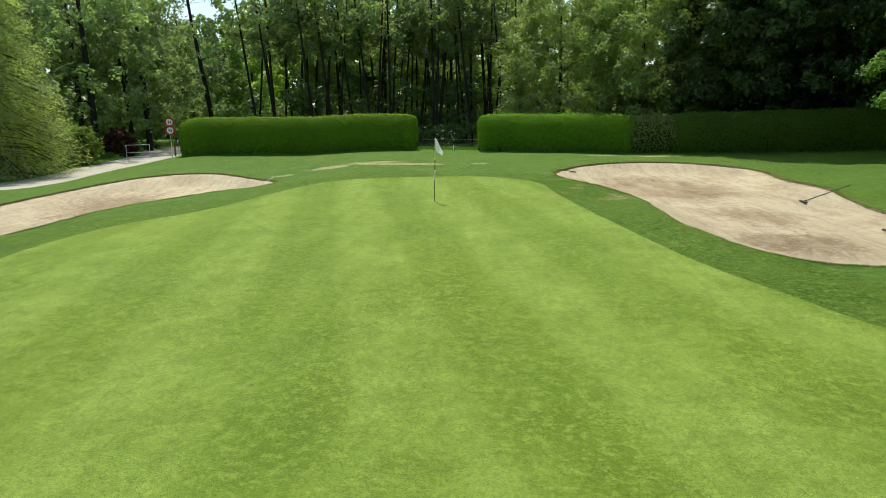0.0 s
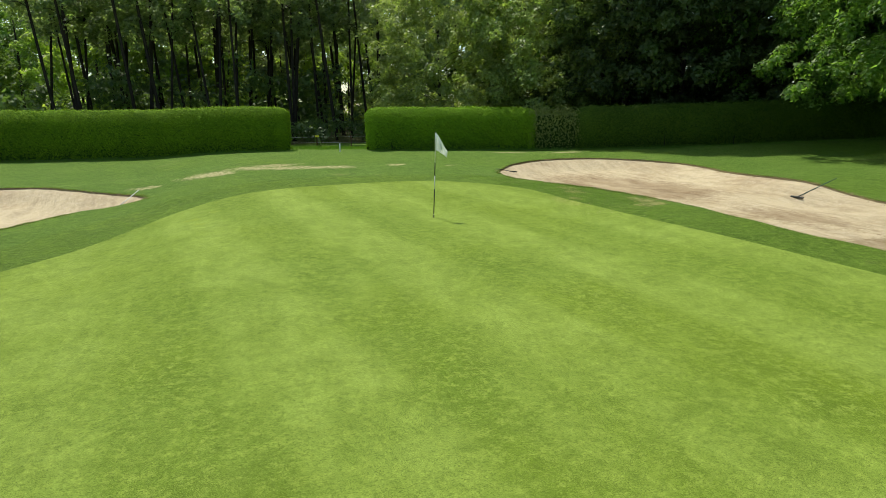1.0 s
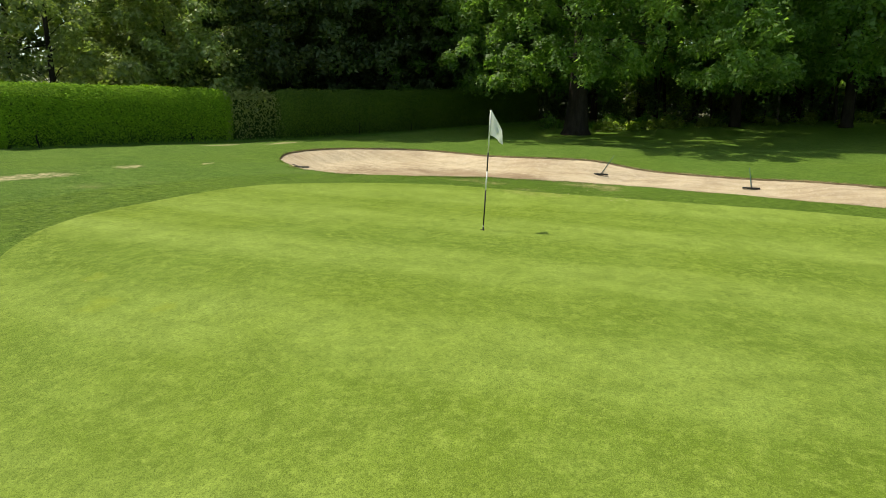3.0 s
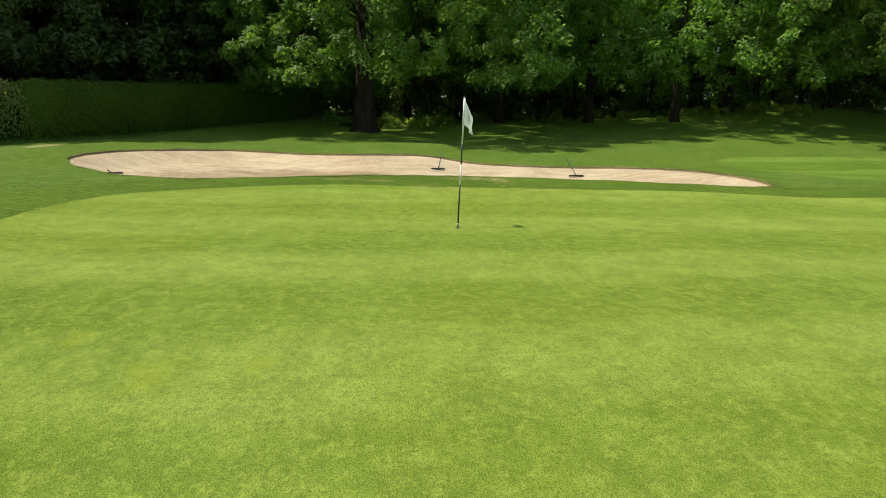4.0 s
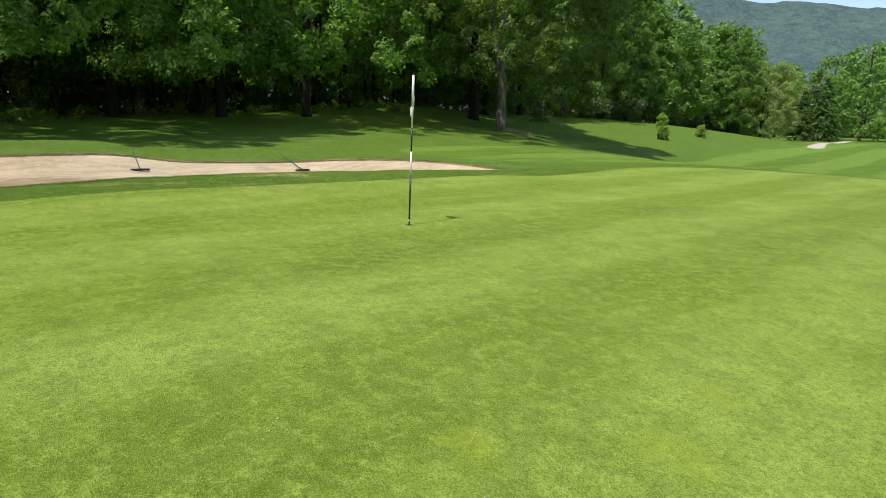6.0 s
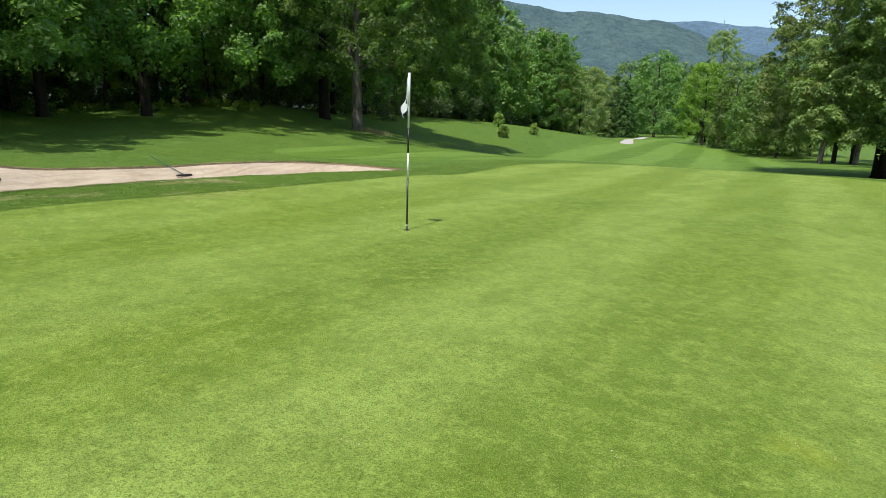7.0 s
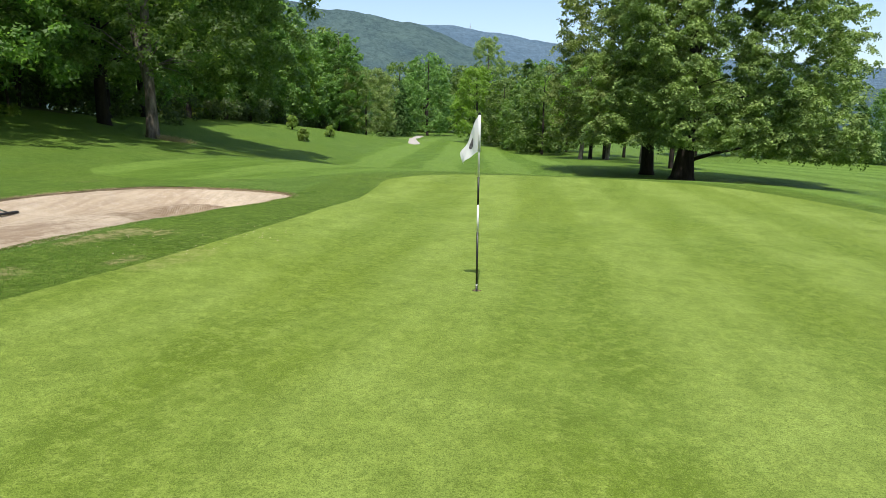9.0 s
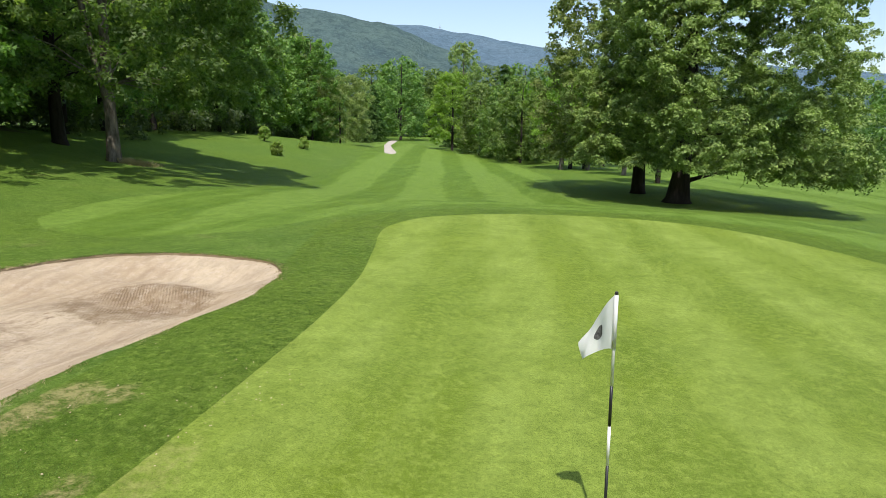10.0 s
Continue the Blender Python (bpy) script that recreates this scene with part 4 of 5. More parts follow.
# ---- hedges ----
def hedge(label, ends, height, thick, leaves, seed, density=1700, size=0.034, ragged=0.05, thin=0.0, core=0.17):
    """A clipped hedge between two points: a twiggy core coloured dark for inner shade under a shell of small leaves,
    with short stems below.
    """
    rng = np.random.default_rng(seed)
    a, b = np.array(ends[0], float), np.array(ends[1], float)
    ln = np.linalg.norm(b - a)
    along = (b - a) / ln
    across = np.array([-along[1], along[0]])
    root = tagged(new("hedge"), label, "hedge", "clipped hedges")

    def place(u, v, shrink=0.0):
        """u along (0 to 1), v round the section (0 front foot, over the top, 1 back foot); rounded at the ends."""
        phi = np.clip(v, 0, 1) * math.pi
        side = -np.sign(np.cos(phi)) * np.abs(np.cos(phi)) ** 0.85
        up = np.sin(phi) ** 0.95
        end = np.minimum(u, 1 - u) * ln
        r = np.clip(end / (thick * 0.55), 0, 1)
        rnd = np.sqrt(np.maximum(0.0, 1 - (1 - r) ** 2))
        half = (thick / 2 - shrink) * (0.15 + 0.85 * rnd) * (0.6 + 0.4 * np.minimum(1.0, up * 1.25))
        top = (height - shrink) * (0.82 + 0.18 * rnd)
        xy = a + along * (u * ln)[:, None] + across * (side * half)[:, None]
        z = land(xy[:, 0], xy[:, 1]) + 0.02 + up * (top - 0.02)
        return np.column_stack([xy, z])

    nu, nv = max(8, int(ln / 0.5)), 15
    uu, vv = np.meshgrid(np.linspace(0.004, 0.996, nu), np.linspace(0, 1, nv), indexing="ij")
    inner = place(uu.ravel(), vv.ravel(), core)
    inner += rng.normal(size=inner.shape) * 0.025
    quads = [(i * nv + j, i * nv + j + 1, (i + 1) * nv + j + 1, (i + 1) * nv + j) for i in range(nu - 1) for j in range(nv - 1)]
    hang("core", fast_mesh("core", inner, quads, [HEDGE_CORE], None, True), root, "inner leaves and twigs of the hedge, coloured dark for shade")
    n = int(ln * (2 * height + thick) * density)
    u, v = rng.uniform(0, 1, n), rng.uniform(0, 1, n)
    u = np.where(rng.uniform(0, 1, n) < 1.6 / ln, np.where(u < 0.5, u * 0.1, 1 - (1 - u) * 0.1), u)
    p = place(u, v)
    e = 0.01
    tu = place(np.clip(u + e, 0, 1), v) - place(np.clip(u - e, 0, 1), v)
    tv = place(u, np.clip(v + e, 0, 1)) - place(u, np.clip(v - e, 0, 1))
    nrm = unit(np.cross(tv, tu))
    mid = np.column_stack([a + along * (u * ln)[:, None], land(p[:, 0], p[:, 1]) + height * 0.5])
    nrm *= np.where(np.sum(nrm * (p - mid), 1) < 0, -1, 1)[:, None]
    lump = np.array([noise.noise(Vector(q) * 1.1) * 0.05 + noise.noise(Vector(q) * 3.3) * 0.03 for q in p])
    p += nrm * (lump + rng.normal(size=n) * ragged - 0.03)[:, None]
    keep = rng.uniform(0, 1, n) > thin + 0.6 * smooth(0.8, 0.0, p[:, 2] - land(p[:, 0], p[:, 1]) + 0.8 * lump)
    hang("foliage", leaf_mesh("foliage", p[keep], unit(nrm[keep] + np.array([0, 0, 0.08]) + 0.36 * rng.normal(size=(keep.sum(), 3))), size, leaves, 2.2, rng), root)
    for k in range(int(ln / 0.9)):
        bm = bmesh.new()
        q = a + along * (k + 0.5 + rng.uniform(-0.3, 0.3)) * 0.9 + across * rng.uniform(-0.5, 0.5) * thick * 0.7
        z = land_at(*q)
        tube(bm, [(q[0], q[1], z - 0.05), (q[0] + rng.uniform(-0.1, 0.1), q[1], z + 0.35), (q[0] + rng.uniform(-0.2, 0.2), q[1] + rng.uniform(-0.1, 0.1), z + 0.9)], [0.035, 0.028, 0.015], 5)
        part("stem", bm, BARK, root)
    return root


hedge("long clipped hedge, sunlit yellow-green on top, beside the road end", ((-17.1, 43.5), (-1.25, 43.4)), 2.35, 1.9, LEAF_HEDGE, 71)
hedge("clipped hedge with rounded end behind the green", ((2.75, 41.9), (12.0, 39.5)), 2.3, 1.8, LEAF_HEDGE, 72)
hedge("thin browning stretch of hedge with bare stems", ((11.6, 39.55), (14.6, 38.8)), 2.25, 1.3, LEAF_BROWNING, 73, 420, 0.06, 0.12, 0.15, 0.4)
hedge("clipped hedge, leaf colour darkened for the shade of the wood", ((14.2, 38.9), (36.8, 33.0)), 2.35, 1.8, LEAF_SHADED_HEDGE, 74, 1000, 0.045)

# ---- flagstick and hole ----
POLE_FOOT, POLE_TOP = Vector((0.0, 21.6, -0.1)), Vector((0.05, 21.515, 2.1))


def on_pole(z):
    return POLE_FOOT.lerp(POLE_TOP, (z + 0.1) / 2.2)


def flagstick():
    root = tagged(new("flagstick"), "black and white banded flagstick with limp white flag in the hole", "flagstick")
    for low, high, paint in ((-0.1, 0.06, BLACK), (0.06, 0.074, WHITE), (0.074, 0.712, BLACK), (0.712, 1.036, WHITE), (1.036, 1.364, BLACK), (1.364, 2.08, WHITE)):
        bm = bmesh.new()
        tube(bm, [on_pole(low), on_pole(high)], [0.0125, 0.0125], 12)
        part("pole_band", bm, paint, root, smooth=True)
    bm = bmesh.new()
    tube(bm, [on_pole(2.08), on_pole(2.1), on_pole(2.106)], [0.014, 0.014, 0.008], 12)
    part("cap", bm, BLACK, root, "black cap")
    n, m = 18, 12
    out, side = Vector((0.83, -0.56, 0)).normalized(), Vector((0.56, 0.83, 0)).normalized()

    def cloth(u, v, lift=0.0):
        h = on_pole(2.075 - 0.42 * v)
        drop = 0.44 * u ** 1.15 - 0.30 * v * u * 0.9
        fold = 0.028 * math.sin(7.5 * u + 2.0 * v) * u ** 0.7 + 0.012 * math.sin(14 * u - 3 * v) * u
        return h + out * (0.27 * u + 0.012) + side * (fold + lift) + Vector((0, 0, -drop))

    bm = bmesh.new()
    grid = [[bm.verts.new(cloth(i / n, j / m)) for j in range(m + 1)] for i in range(n + 1)]
    for i in range(n):
        for j in range(m):
            bm.faces.new((grid[i][j], grid[i + 1][j], grid[i + 1][j + 1], grid[i][j + 1]))
    flag = part("flag", bm, CLOTH, root, "limp white cloth flag", smooth=True)
    lift = 0.004
    bm = bmesh.new()
    k = 22
    rings = []
    for r in (0.0, 0.5, 1.0):
        rings.append([bm.verts.new(cloth(0.47 + 0.13 * r * math.cos(a) * (1 + 0.12 * math.cos(3 * a)), 0.5 + 0.18 * r * math.sin(a), lift)) for a in np.linspace(0, 2 * math.pi, k, endpoint=False)] if r else [bm.verts.new(cloth(0.47, 0.5, lift))])
    for s in range(k):
        bm.faces.new((rings[0][0], rings[1][s], rings[1][(s + 1) % k]))
        bm.faces.new((rings[1][s], rings[2][s], rings[2][(s + 1) % k], rings[1][(s + 1) % k]))
    part("emblem", bm, PRINT, flag, "dark oval emblem printed on the cloth", smooth=True)
    bm = bmesh.new()
    tube(bm, [on_pole(1.655), on_pole(2.078)], [0.0165, 0.0165], 12)
    part("sleeve", bm, CLOTH, flag, smooth=True)
    cup = tagged(new("hole_cup"), "white-lined golf hole cut in the green", "hole")
    bm = bmesh.new()
    k = 24
    rings = [[bm.verts.new((r * math.cos(a), 21.6 + r * math.sin(a), z)) for a in np.linspace(0, 2 * math.pi, k, endpoint=False)] for r, z in ((0.0545, -0.028), (0.053, -0.029), (0.053, -0.16))]
    for p, q in zip(rings, rings[1:]):
        for s in range(k):
            bm.faces.new((p[s], q[s], q[(s + 1) % k], p[(s + 1) % k]))
    bm.faces.new(rings[-1])
    part("liner", bm, WHITE, cup, smooth=True)
    bm = bmesh.new()
    rings = [[bm.verts.new((0.055 * math.cos(a), 21.6 + 0.055 * math.sin(a), z)) for a in np.linspace(0, 2 * math.pi, k, endpoint=False)] for z in (-0.001, -0.03)]
    for s in range(k):
        bm.faces.new((rings[0][s], rings[1][s], rings[1][(s + 1) % k], rings[0][(s + 1) % k]))
    part("cut_soil", bm, SOIL, cup, "cut soil above the liner", smooth=True)


flagstick()


# ---- bunker rakes ----
def sand_height(x, y, edge, deep):
    px, py = np.array([x]), np.array([y])
    d = edge_distance(edge, px, py) * inside(edge, px, py)
    return float((land(px, py) - SAND_DROP - deep * smooth(0, 1.5, d) + sand_relief(px, py) * smooth(0, 0.6, d))[0])


def rake(head, tip, edge, deep, label, handle=GREENPAINT):
    """A bunker rake lying with its head on the sand and its handle towards the lip."""
    root = tagged(new("bunker_rake"), label, "rake", "bunker rakes")
    z = sand_height(*head, edge, deep)
    h = Vector((*head, z + 0.055))
    t = Vector((tip[0], tip[1], land_at(tip[0], tip[1]) + tip[2]))
    away = (t - h).normalized()
    across = away.cross(Vector((0, 0, 1))).normalized()
    up = across.cross(away).normalized()
    m = Matrix((across, away, up)).transposed().to_4x4()
    m.translation = h
    bm = bmesh.new()
    block(bm, (0.52, 0.07, 0.04), m, 0.008)
    part("head", bm, BLACK, root)
    for k in range(12):
        bm = bmesh.new()
        q = h + across * (-0.24 + 0.48 * k / 11) - away * 0.01
        tube(bm, [q, q - Vector((0, 0, 0.045))], [0.009, 0.005], 5)
        part("tine", bm, BLACK, root)
    bm = bmesh.new()
    tube(bm, [h + away * 0.03, h + away * 0.12], [0.022, 0.02], 8)
    part("socket", bm, BLACK, root)
    bm = bmesh.new()
    tube(bm, [h + away * 0.1, h.lerp(t, 0.6), t], [0.015, 0.015, 0.014], 8)
    part("handle", bm, handle, root, smooth=True)


rake((12.85, 22.42), (14.35, 22.3, 0.24), BUNKER_A, 0.4, "bunker rake with dark head, handle propped on the grass lip")
rake((12.4, 17.47), (14.1, 17.6, 0.26), BUNKER_A, 0.4, "bunker rake on the sand, thin handle resting on the lip")
rake((6.6, 31.0), (5.7, 30.62, 0.1), BUNKER_A, 0.4, "short dark rake at the narrow end of the bunker", BLACK)
rake((-8.3, 29.75), (-7.75, 31.0, 0.16), BUNKER_B, 0.42, "bunker rake with black head and pale handle by the road-side bunker", METAL)


# ---- road end: signs, barriers, rail ----
def road_sign():
    root = tagged(new("road_sign"), "two round red-rimmed traffic signs on one grey post", "road sign")
    x, y = -20.1, 49.1
    z = land_at(x, y)
    face = pose(x, y, 0, 0, 0, math.degrees(math.atan2(-x, y)) )
    bm = bmesh.new()
    tube(bm, [(x, y, z - 0.1), (x, y, 2.85)], [0.03, 0.03], 10)
    part("post", bm, METAL, root, smooth=True)
    for h in (2.52, 1.9):
        m = face @ Matrix.Translation((0, -0.05, h)) @ Matrix.Rotation(radians(90), 4, "X")
        bm = bmesh.new()
        bmesh.ops.create_cone(bm, cap_ends=True, segments=32, radius1=0.34, radius2=0.34, depth=0.03, matrix=m)
        disc = part("sign_plate", bm, RED, root, "red-rimmed round plate")
        bm = bmesh.new()
        bmesh.ops.create_cone(bm, cap_ends=True, segments=32, radius1=0.235, radius2=0.235, depth=0.006, matrix=m @ Matrix.Translation((0, 0, 0.0185)))
        part("sign_face", bm, WHITE, disc)
        for off in (-0.07, 0.07):
            bm = bmesh.new()
            block(bm, (0.07, 0.2, 0.004), m @ Matrix.Translation((off, 0, 0.025)))
            part("bar", bm, BLACK, disc)


def barrier(a, b, top, label, rails=(0.25, 0.6)):
    root = tagged(new("barrier"), label, "barrier", "road barriers")
    za, zb = land_at(*a), land_at(*b)
    for (x, y), z in ((a, za), (b, zb)):
        bm = bmesh.new()
        tube(bm, [(x, y, z - 0.1), (x, y, z + top)], [0.03, 0.03], 8)
        part("post", bm, METAL, root, smooth=True)
    for h in (*rails, top - 0.03):
        bm = bmesh.new()
        tube(bm, [(*a, za + h), (*b, zb + h)], [0.022, 0.022], 8)
        part("rail", bm, METAL, root, smooth=True)


road_sign()
barrier((-24.1, 50.2), (-22.6, 50.9), 1.2, "grey tubular steel barrier beside the road")
barrier((-19.8, 49.6), (-18.6, 50.1), 1.2, "grey tubular steel barrier by the hedge end")
rail = tagged(new("wooden_rail"), "low brown wooden rail beside the road sign", "rail")
for x, y in ((-19.65, 48.6), (-18.95, 48.8)):
    bm = bmesh.new()
    block(bm, (0.09, 0.09, 1.0), pose(x, y, land_at(x, y) + 0.45), 0.01)
    part("post", bm, BROWNWOOD, rail)
bm = bmesh.new()
block(bm, (0.85, 0.05, 0.18), pose(-19.3, 48.7, land_at(-19.3, 48.7) + 0.78, 0, 0, 16), 0.01)
part("board", bm, BROWNWOOD, rail)


# ---- rope fence between the hedges ----
def rope_fence():
    root = tagged(new("rope_fence"), "low fence of two pale ropes on dark posts between the hedges", "fence")
    posts = [(-1.6, 45.2), (0.45, 45.1), (2.4, 44.6), (4.2, 44.0)]
    for x, y in posts:
        bm = bmesh.new()
        tube(bm, [(x, y, land_at(x, y) - 0.1), (x, y, land_at(x, y) + 0.72)], [0.035, 0.03], 8)
        part("post", bm, BROWNWOOD, root)
    for h in (0.3, 0.62):
        for (ax, ay), (bx, by) in zip(posts, posts[1:]):
            bm = bmesh.new()
            za, zb = land_at(ax, ay) + h, land_at(bx, by) + h
            tube(bm, [(ax, ay, za), ((ax + bx) / 2, (ay + by) / 2, (za + zb) / 2 - 0.02), (bx, by, zb)], [0.006] * 3, 6)
            part("rope", bm, WIRE, root)
    bm = bmesh.new()
    block(bm, (0.24, 0.02, 0.12), pose(0.45, 45.04, land_at(0.45, 45.1) + 0.66), 0.004)
    part("tag", bm, YELLOW, root, "small yellow tag")


rope_fence()
stake = tagged(new("marker_stake"), "short white marker stake in the grass behind the green", "stake")
bm = bmesh.new()
block(bm, (0.07, 0.07, 0.5), pose(1.1, 41.1, land_at(1.1, 41.1) + 0.2), 0.01)
part("stake", bm, WHITE, stake)


# ---- shrubs ----
def shrub(label, x, y, height, radius, leaves, seed, clumps=26, per=90, size=0.1, name="shrub"):
    rng = np.random.default_rng(seed)
    root = tagged(new(name), label, "shrub")
    c = crown_points(clumps, height * 0.85, height * 0.1, radius * 0.85, rng, 0.6, 0.95)
    z = land_at(x, y)
    bm = bmesh.new()
    for k in range(7):
        e = c[k]
        tube(bm, [(0, 0, -0.08), (e[0] * 0.4, e[1] * 0.4, e[2] * 0.6), tuple(e)], [0.03, 0.02, 0.008], 5)
    part("stems", bm, BARK, root)
    p, nrm = clump_leaves(c, np.full(clumps, radius * 0.42), per, rng, 0.9)
    p[:, 2] = np.maximum(p[:, 2], 0.02)
    hang("foliage", leaf_mesh("foliage", p, nrm, size, leaves, rng=rng), root)
    root.matrix_basis = pose(x, y, z)
    return root


shrub("rounded light green bush beside the conifer", -26.2, 47.6, 2.7, 1.5, LEAF_BRIGHT, 81, 45, 110, 0.12)
shrub("dark copper-leaved bush near the road", -27.0, 55.0, 2.2, 1.4, RED_LEAF, 82, 30, 90, 0.14)
shrub("small upright young shrub on the grass bank", 31.7, -32.2, 1.5, 0.7, LEAF_BRIGHT, 83, 26, 110, 0.1)
shrub("small upright young shrub on the grass bank", 38.6, -42.1, 1.9, 0.8, LEAF_BRIGHT, 84, 26, 110, 0.1)
shrub("small young shrub on the grass bank", 34.5, -44.1, 1.5, 0.65, LEAF_BRIGHT, 85, 24, 100, 0.1)


def belt(label, spots, low, high, leaves, seed, per=120, size=0.16, name="undergrowth", radius=(0.5, 1.1)):
    """A belt of undergrowth: many leafy clumps close to the ground."""
    rng = np.random.default_rng(seed)
    spots = np.array(spots, float)
    z = land(spots[:, 0], spots[:, 1]) + rng.uniform(low, high, len(spots))
    rad = rng.uniform(*radius, len(spots))
    p, nrm = clump_leaves(np.column_stack([spots, z]), rad, per, rng, 0.8)
    p[:, 2] = np.maximum(p[:, 2], land(p[:, 0], p[:, 1]) + 0.02)
    ob = hang(name, leaf_mesh(name, p, nrm, size, leaves, rng=rng))
    return tagged(ob, label, "undergrowth", kind="stuff")


def strip(a, b, wide, n, seed):
    rng = np.random.default_rng(seed)
    a, b = np.array(a, float), np.array(b, float)
    t = rng.uniform(0, 1, n)[:, None]
    side = np.array([-(b - a)[1], (b - a)[0]]) / np.linalg.norm(b - a)
    return a + (b - a) * t + side * rng.uniform(-wide, wide, n)[:, None]


belt("tangled undergrowth behind the hedges, coloured dark for shade", np.vstack([strip((-18, 50), (12, 49), 2.5, 70, 1), strip((12, 44), (38, 38), 1.5, 60, 2)]), 0.2, 1.3, LEAF_SHADED, 91, 170, 0.12)
belt("low light green plants at the foot of the wood", np.vstack([strip((30, 29.5), (40.5, 20), 1.2, 34, 3), strip((40, 20), (41, -2), 1.2, 40, 4)]), 0.05, 0.5, LEAF_OAK, 92, 100, 0.12, radius=(0.35, 0.7))
belt("bright low plants in gaps of light at the wood foot", np.vstack([strip((30.5, 27), (36.0, 20), 1.0, 34, 31), strip((36.6, 18), (36.4, -3), 1.0, 46, 32)]), 0.02, 0.35, LEAF_BRIGHT, 97, 110, 0.09, radius=(0.3, 0.6))
belt("saplings and brambles under the wood edge", np.vstack([strip((37.2, 25), (38.6, -5), 1.1, 75, 33), strip((40, 28), (43, -8), 1.5, 60, 34)]), 0.2, 2.6, LEAF_SHADED, 98, 90, 0.12, radius=(0.5, 1.1))
belt("bushes along the edge of the wood, coloured dark for shade", np.vstack([strip((42, 27), (44.5, -8), 2.0, 60, 5), strip((40, -14), (52, -80), 2.5, 90, 6)]), 0.4, 2.2, LEAF_SHADED, 93, 130, 0.17, radius=(0.8, 1.5))
belt("deep woodland understorey", np.vstack([strip((-18, 60), (14, 60), 6, 90, 7), strip((14, 52), (44, 46), 4, 80, 8), strip((49, 34), (50, -12), 4, 90, 9), strip((56, 50), (58, -24), 3, 120, 17), strip((50, -16), (66, -70), 3, 90, 18), strip((40, 40), (54, 28), 3, 40, 19), strip((42, -14), (50, -22), 1.5, 26, 20), strip((43, -8), (47, -13), 1.5, 22, 24)]), 0.3, 4.5, LEAF_SHADED, 94, 110, 0.22, radius=(1.0, 2.0))
belt("bushes under the trees along the fairway", np.vstack([strip((52, -80), (64, -120), 3, 40, 10), strip((26, -107), (11, -90), 2.0, 18, 11), strip((-20, -102), (-70, -70), 2.5, 50, 12), strip((40, -226), (110, -200), 5, 40, 13)]), 0.3, 1.8, LEAF_OAK, 95, 70, 0.32, radius=(1.0, 2.0))
belt("undergrowth beside the road", np.vstack([strip((-29, 45), (-31, 66), 2, 40, 14), strip((-33, 30), (-30, 46), 2, 30, 15), strip((-24, 64), (-14, 58), 2, 40, 16)]), 0.2, 1.6, LEAF_SHADED, 96, 120, 0.16)

# ---- turf edges ----
def blades(label, spots, tall, material, seed, name="grass_tufts", wide=0.012, lean=0.5):
    """Single grass blades, each a narrow bent quad."""
    rng = np.random.default_rng(seed)
    spots = np.asarray(spots, float)
    n = len(spots)
    a = rng.uniform(0, 2 * math.pi, n)
    h = tall * rng.uniform(0.5, 1.3, n)
    side = np.column_stack([np.cos(a), np.sin(a), np.zeros(n)]) * wide
    bend = np.column_stack([-np.sin(a), np.cos(a), np.zeros(n)]) * (h * lean * rng.uniform(-1, 1, n))[:, None]
    foot = np.column_stack([spots, land(spots[:, 0], spots[:, 1]) - 0.005])
    up = np.column_stack([np.zeros(n), np.zeros(n), h])
    v = np.stack([foot - side, foot + side, foot + bend * 0.5 + up * 0.6 + side * 0.6, foot + bend + up], 1).reshape(-1, 3)
    ob = hang(name, fast_mesh(name, v, np.arange(4 * n).reshape(-1, 4), [material]))
    return tagged(ob, label, "grass", kind="stuff")


def round_edge(edge, n, out, seed):
    rng = np.random.default_rng(seed)
    k = rng.integers(0, len(edge), n)
    t = rng.uniform(0, 1, n)[:, None]
    p = edge[k] * (1 - t) + np.roll(edge, -1, 0)[k] * t
    g = grow(edge, 1.0) - edge
    return p + g[k] * (rng.uniform(-0.02, out, n) * rng.uniform(0, 1, n))[:, None]


blades("uneven fringe of grass hanging over the bunker lips", np.vstack([round_edge(BUNKER_A, 11000, 0.3, 1), round_edge(BUNKER_B, 7000, 0.3, 2)]), 0.022, TUFT, 101, lean=1.2)
tufted = np.vstack([round_edge(BUNKER_A, 9000, 0.12, 5), round_edge(BUNKER_B, 5000, 0.12, 6)])
tufted = tufted[np.array([noise.noise(Vector((x, y, 2)) * 1.6) for x, y in tufted]) > 0.12]
blades("uneven tufts of longer grass on the bunker lips", tufted, 0.026, TUFT, 106, lean=1.3)
blades("dry straw-coloured grass along the bunker lips", np.vstack([round_edge(BUNKER_A, 6000, 0.25, 3), round_edge(BUNKER_B, 3000, 0.25, 4)]), 0.03, STRAW, 102, "dry_grass", 0.007, 1.4)
rg = np.random.default_rng(8)
spots = np.column_stack([rg.uniform(3.8, 7.4, 45000), rg.uniform(11.0, 31.0, 45000)])
spots = spots[~inside(GREEN_EDGE, *spots.T) & ~inside(BUNKER_A, *spots.T)]
blades("short fringe grass between the green and the bunker", spots, 0.015, TUFT, 103, "fringe_grass", 0.006, 0.9)
spots = np.array([28.0, -7.1]) + rg.normal(size=(1300, 2)) * np.array([0.6, 0.45])
blades("tall dry grass round the foot of the ash", spots, 0.3, STRAW, 104, "tall_grass", 0.008, 1.3)
spots = np.vstack([strip((-1.8, 44.6), (3.4, 43.2), 0.9, 2600, 21), strip((-17, 42.3), (-1, 42.2), 0.25, 1800, 22), strip((3, 40.8), (36, 32.2), 0.3, 3600, 23)])
blades("unmown grass along the hedge feet and fence", spots, 0.16, TUFT, 105, "tall_grass", 0.01, 0.6)

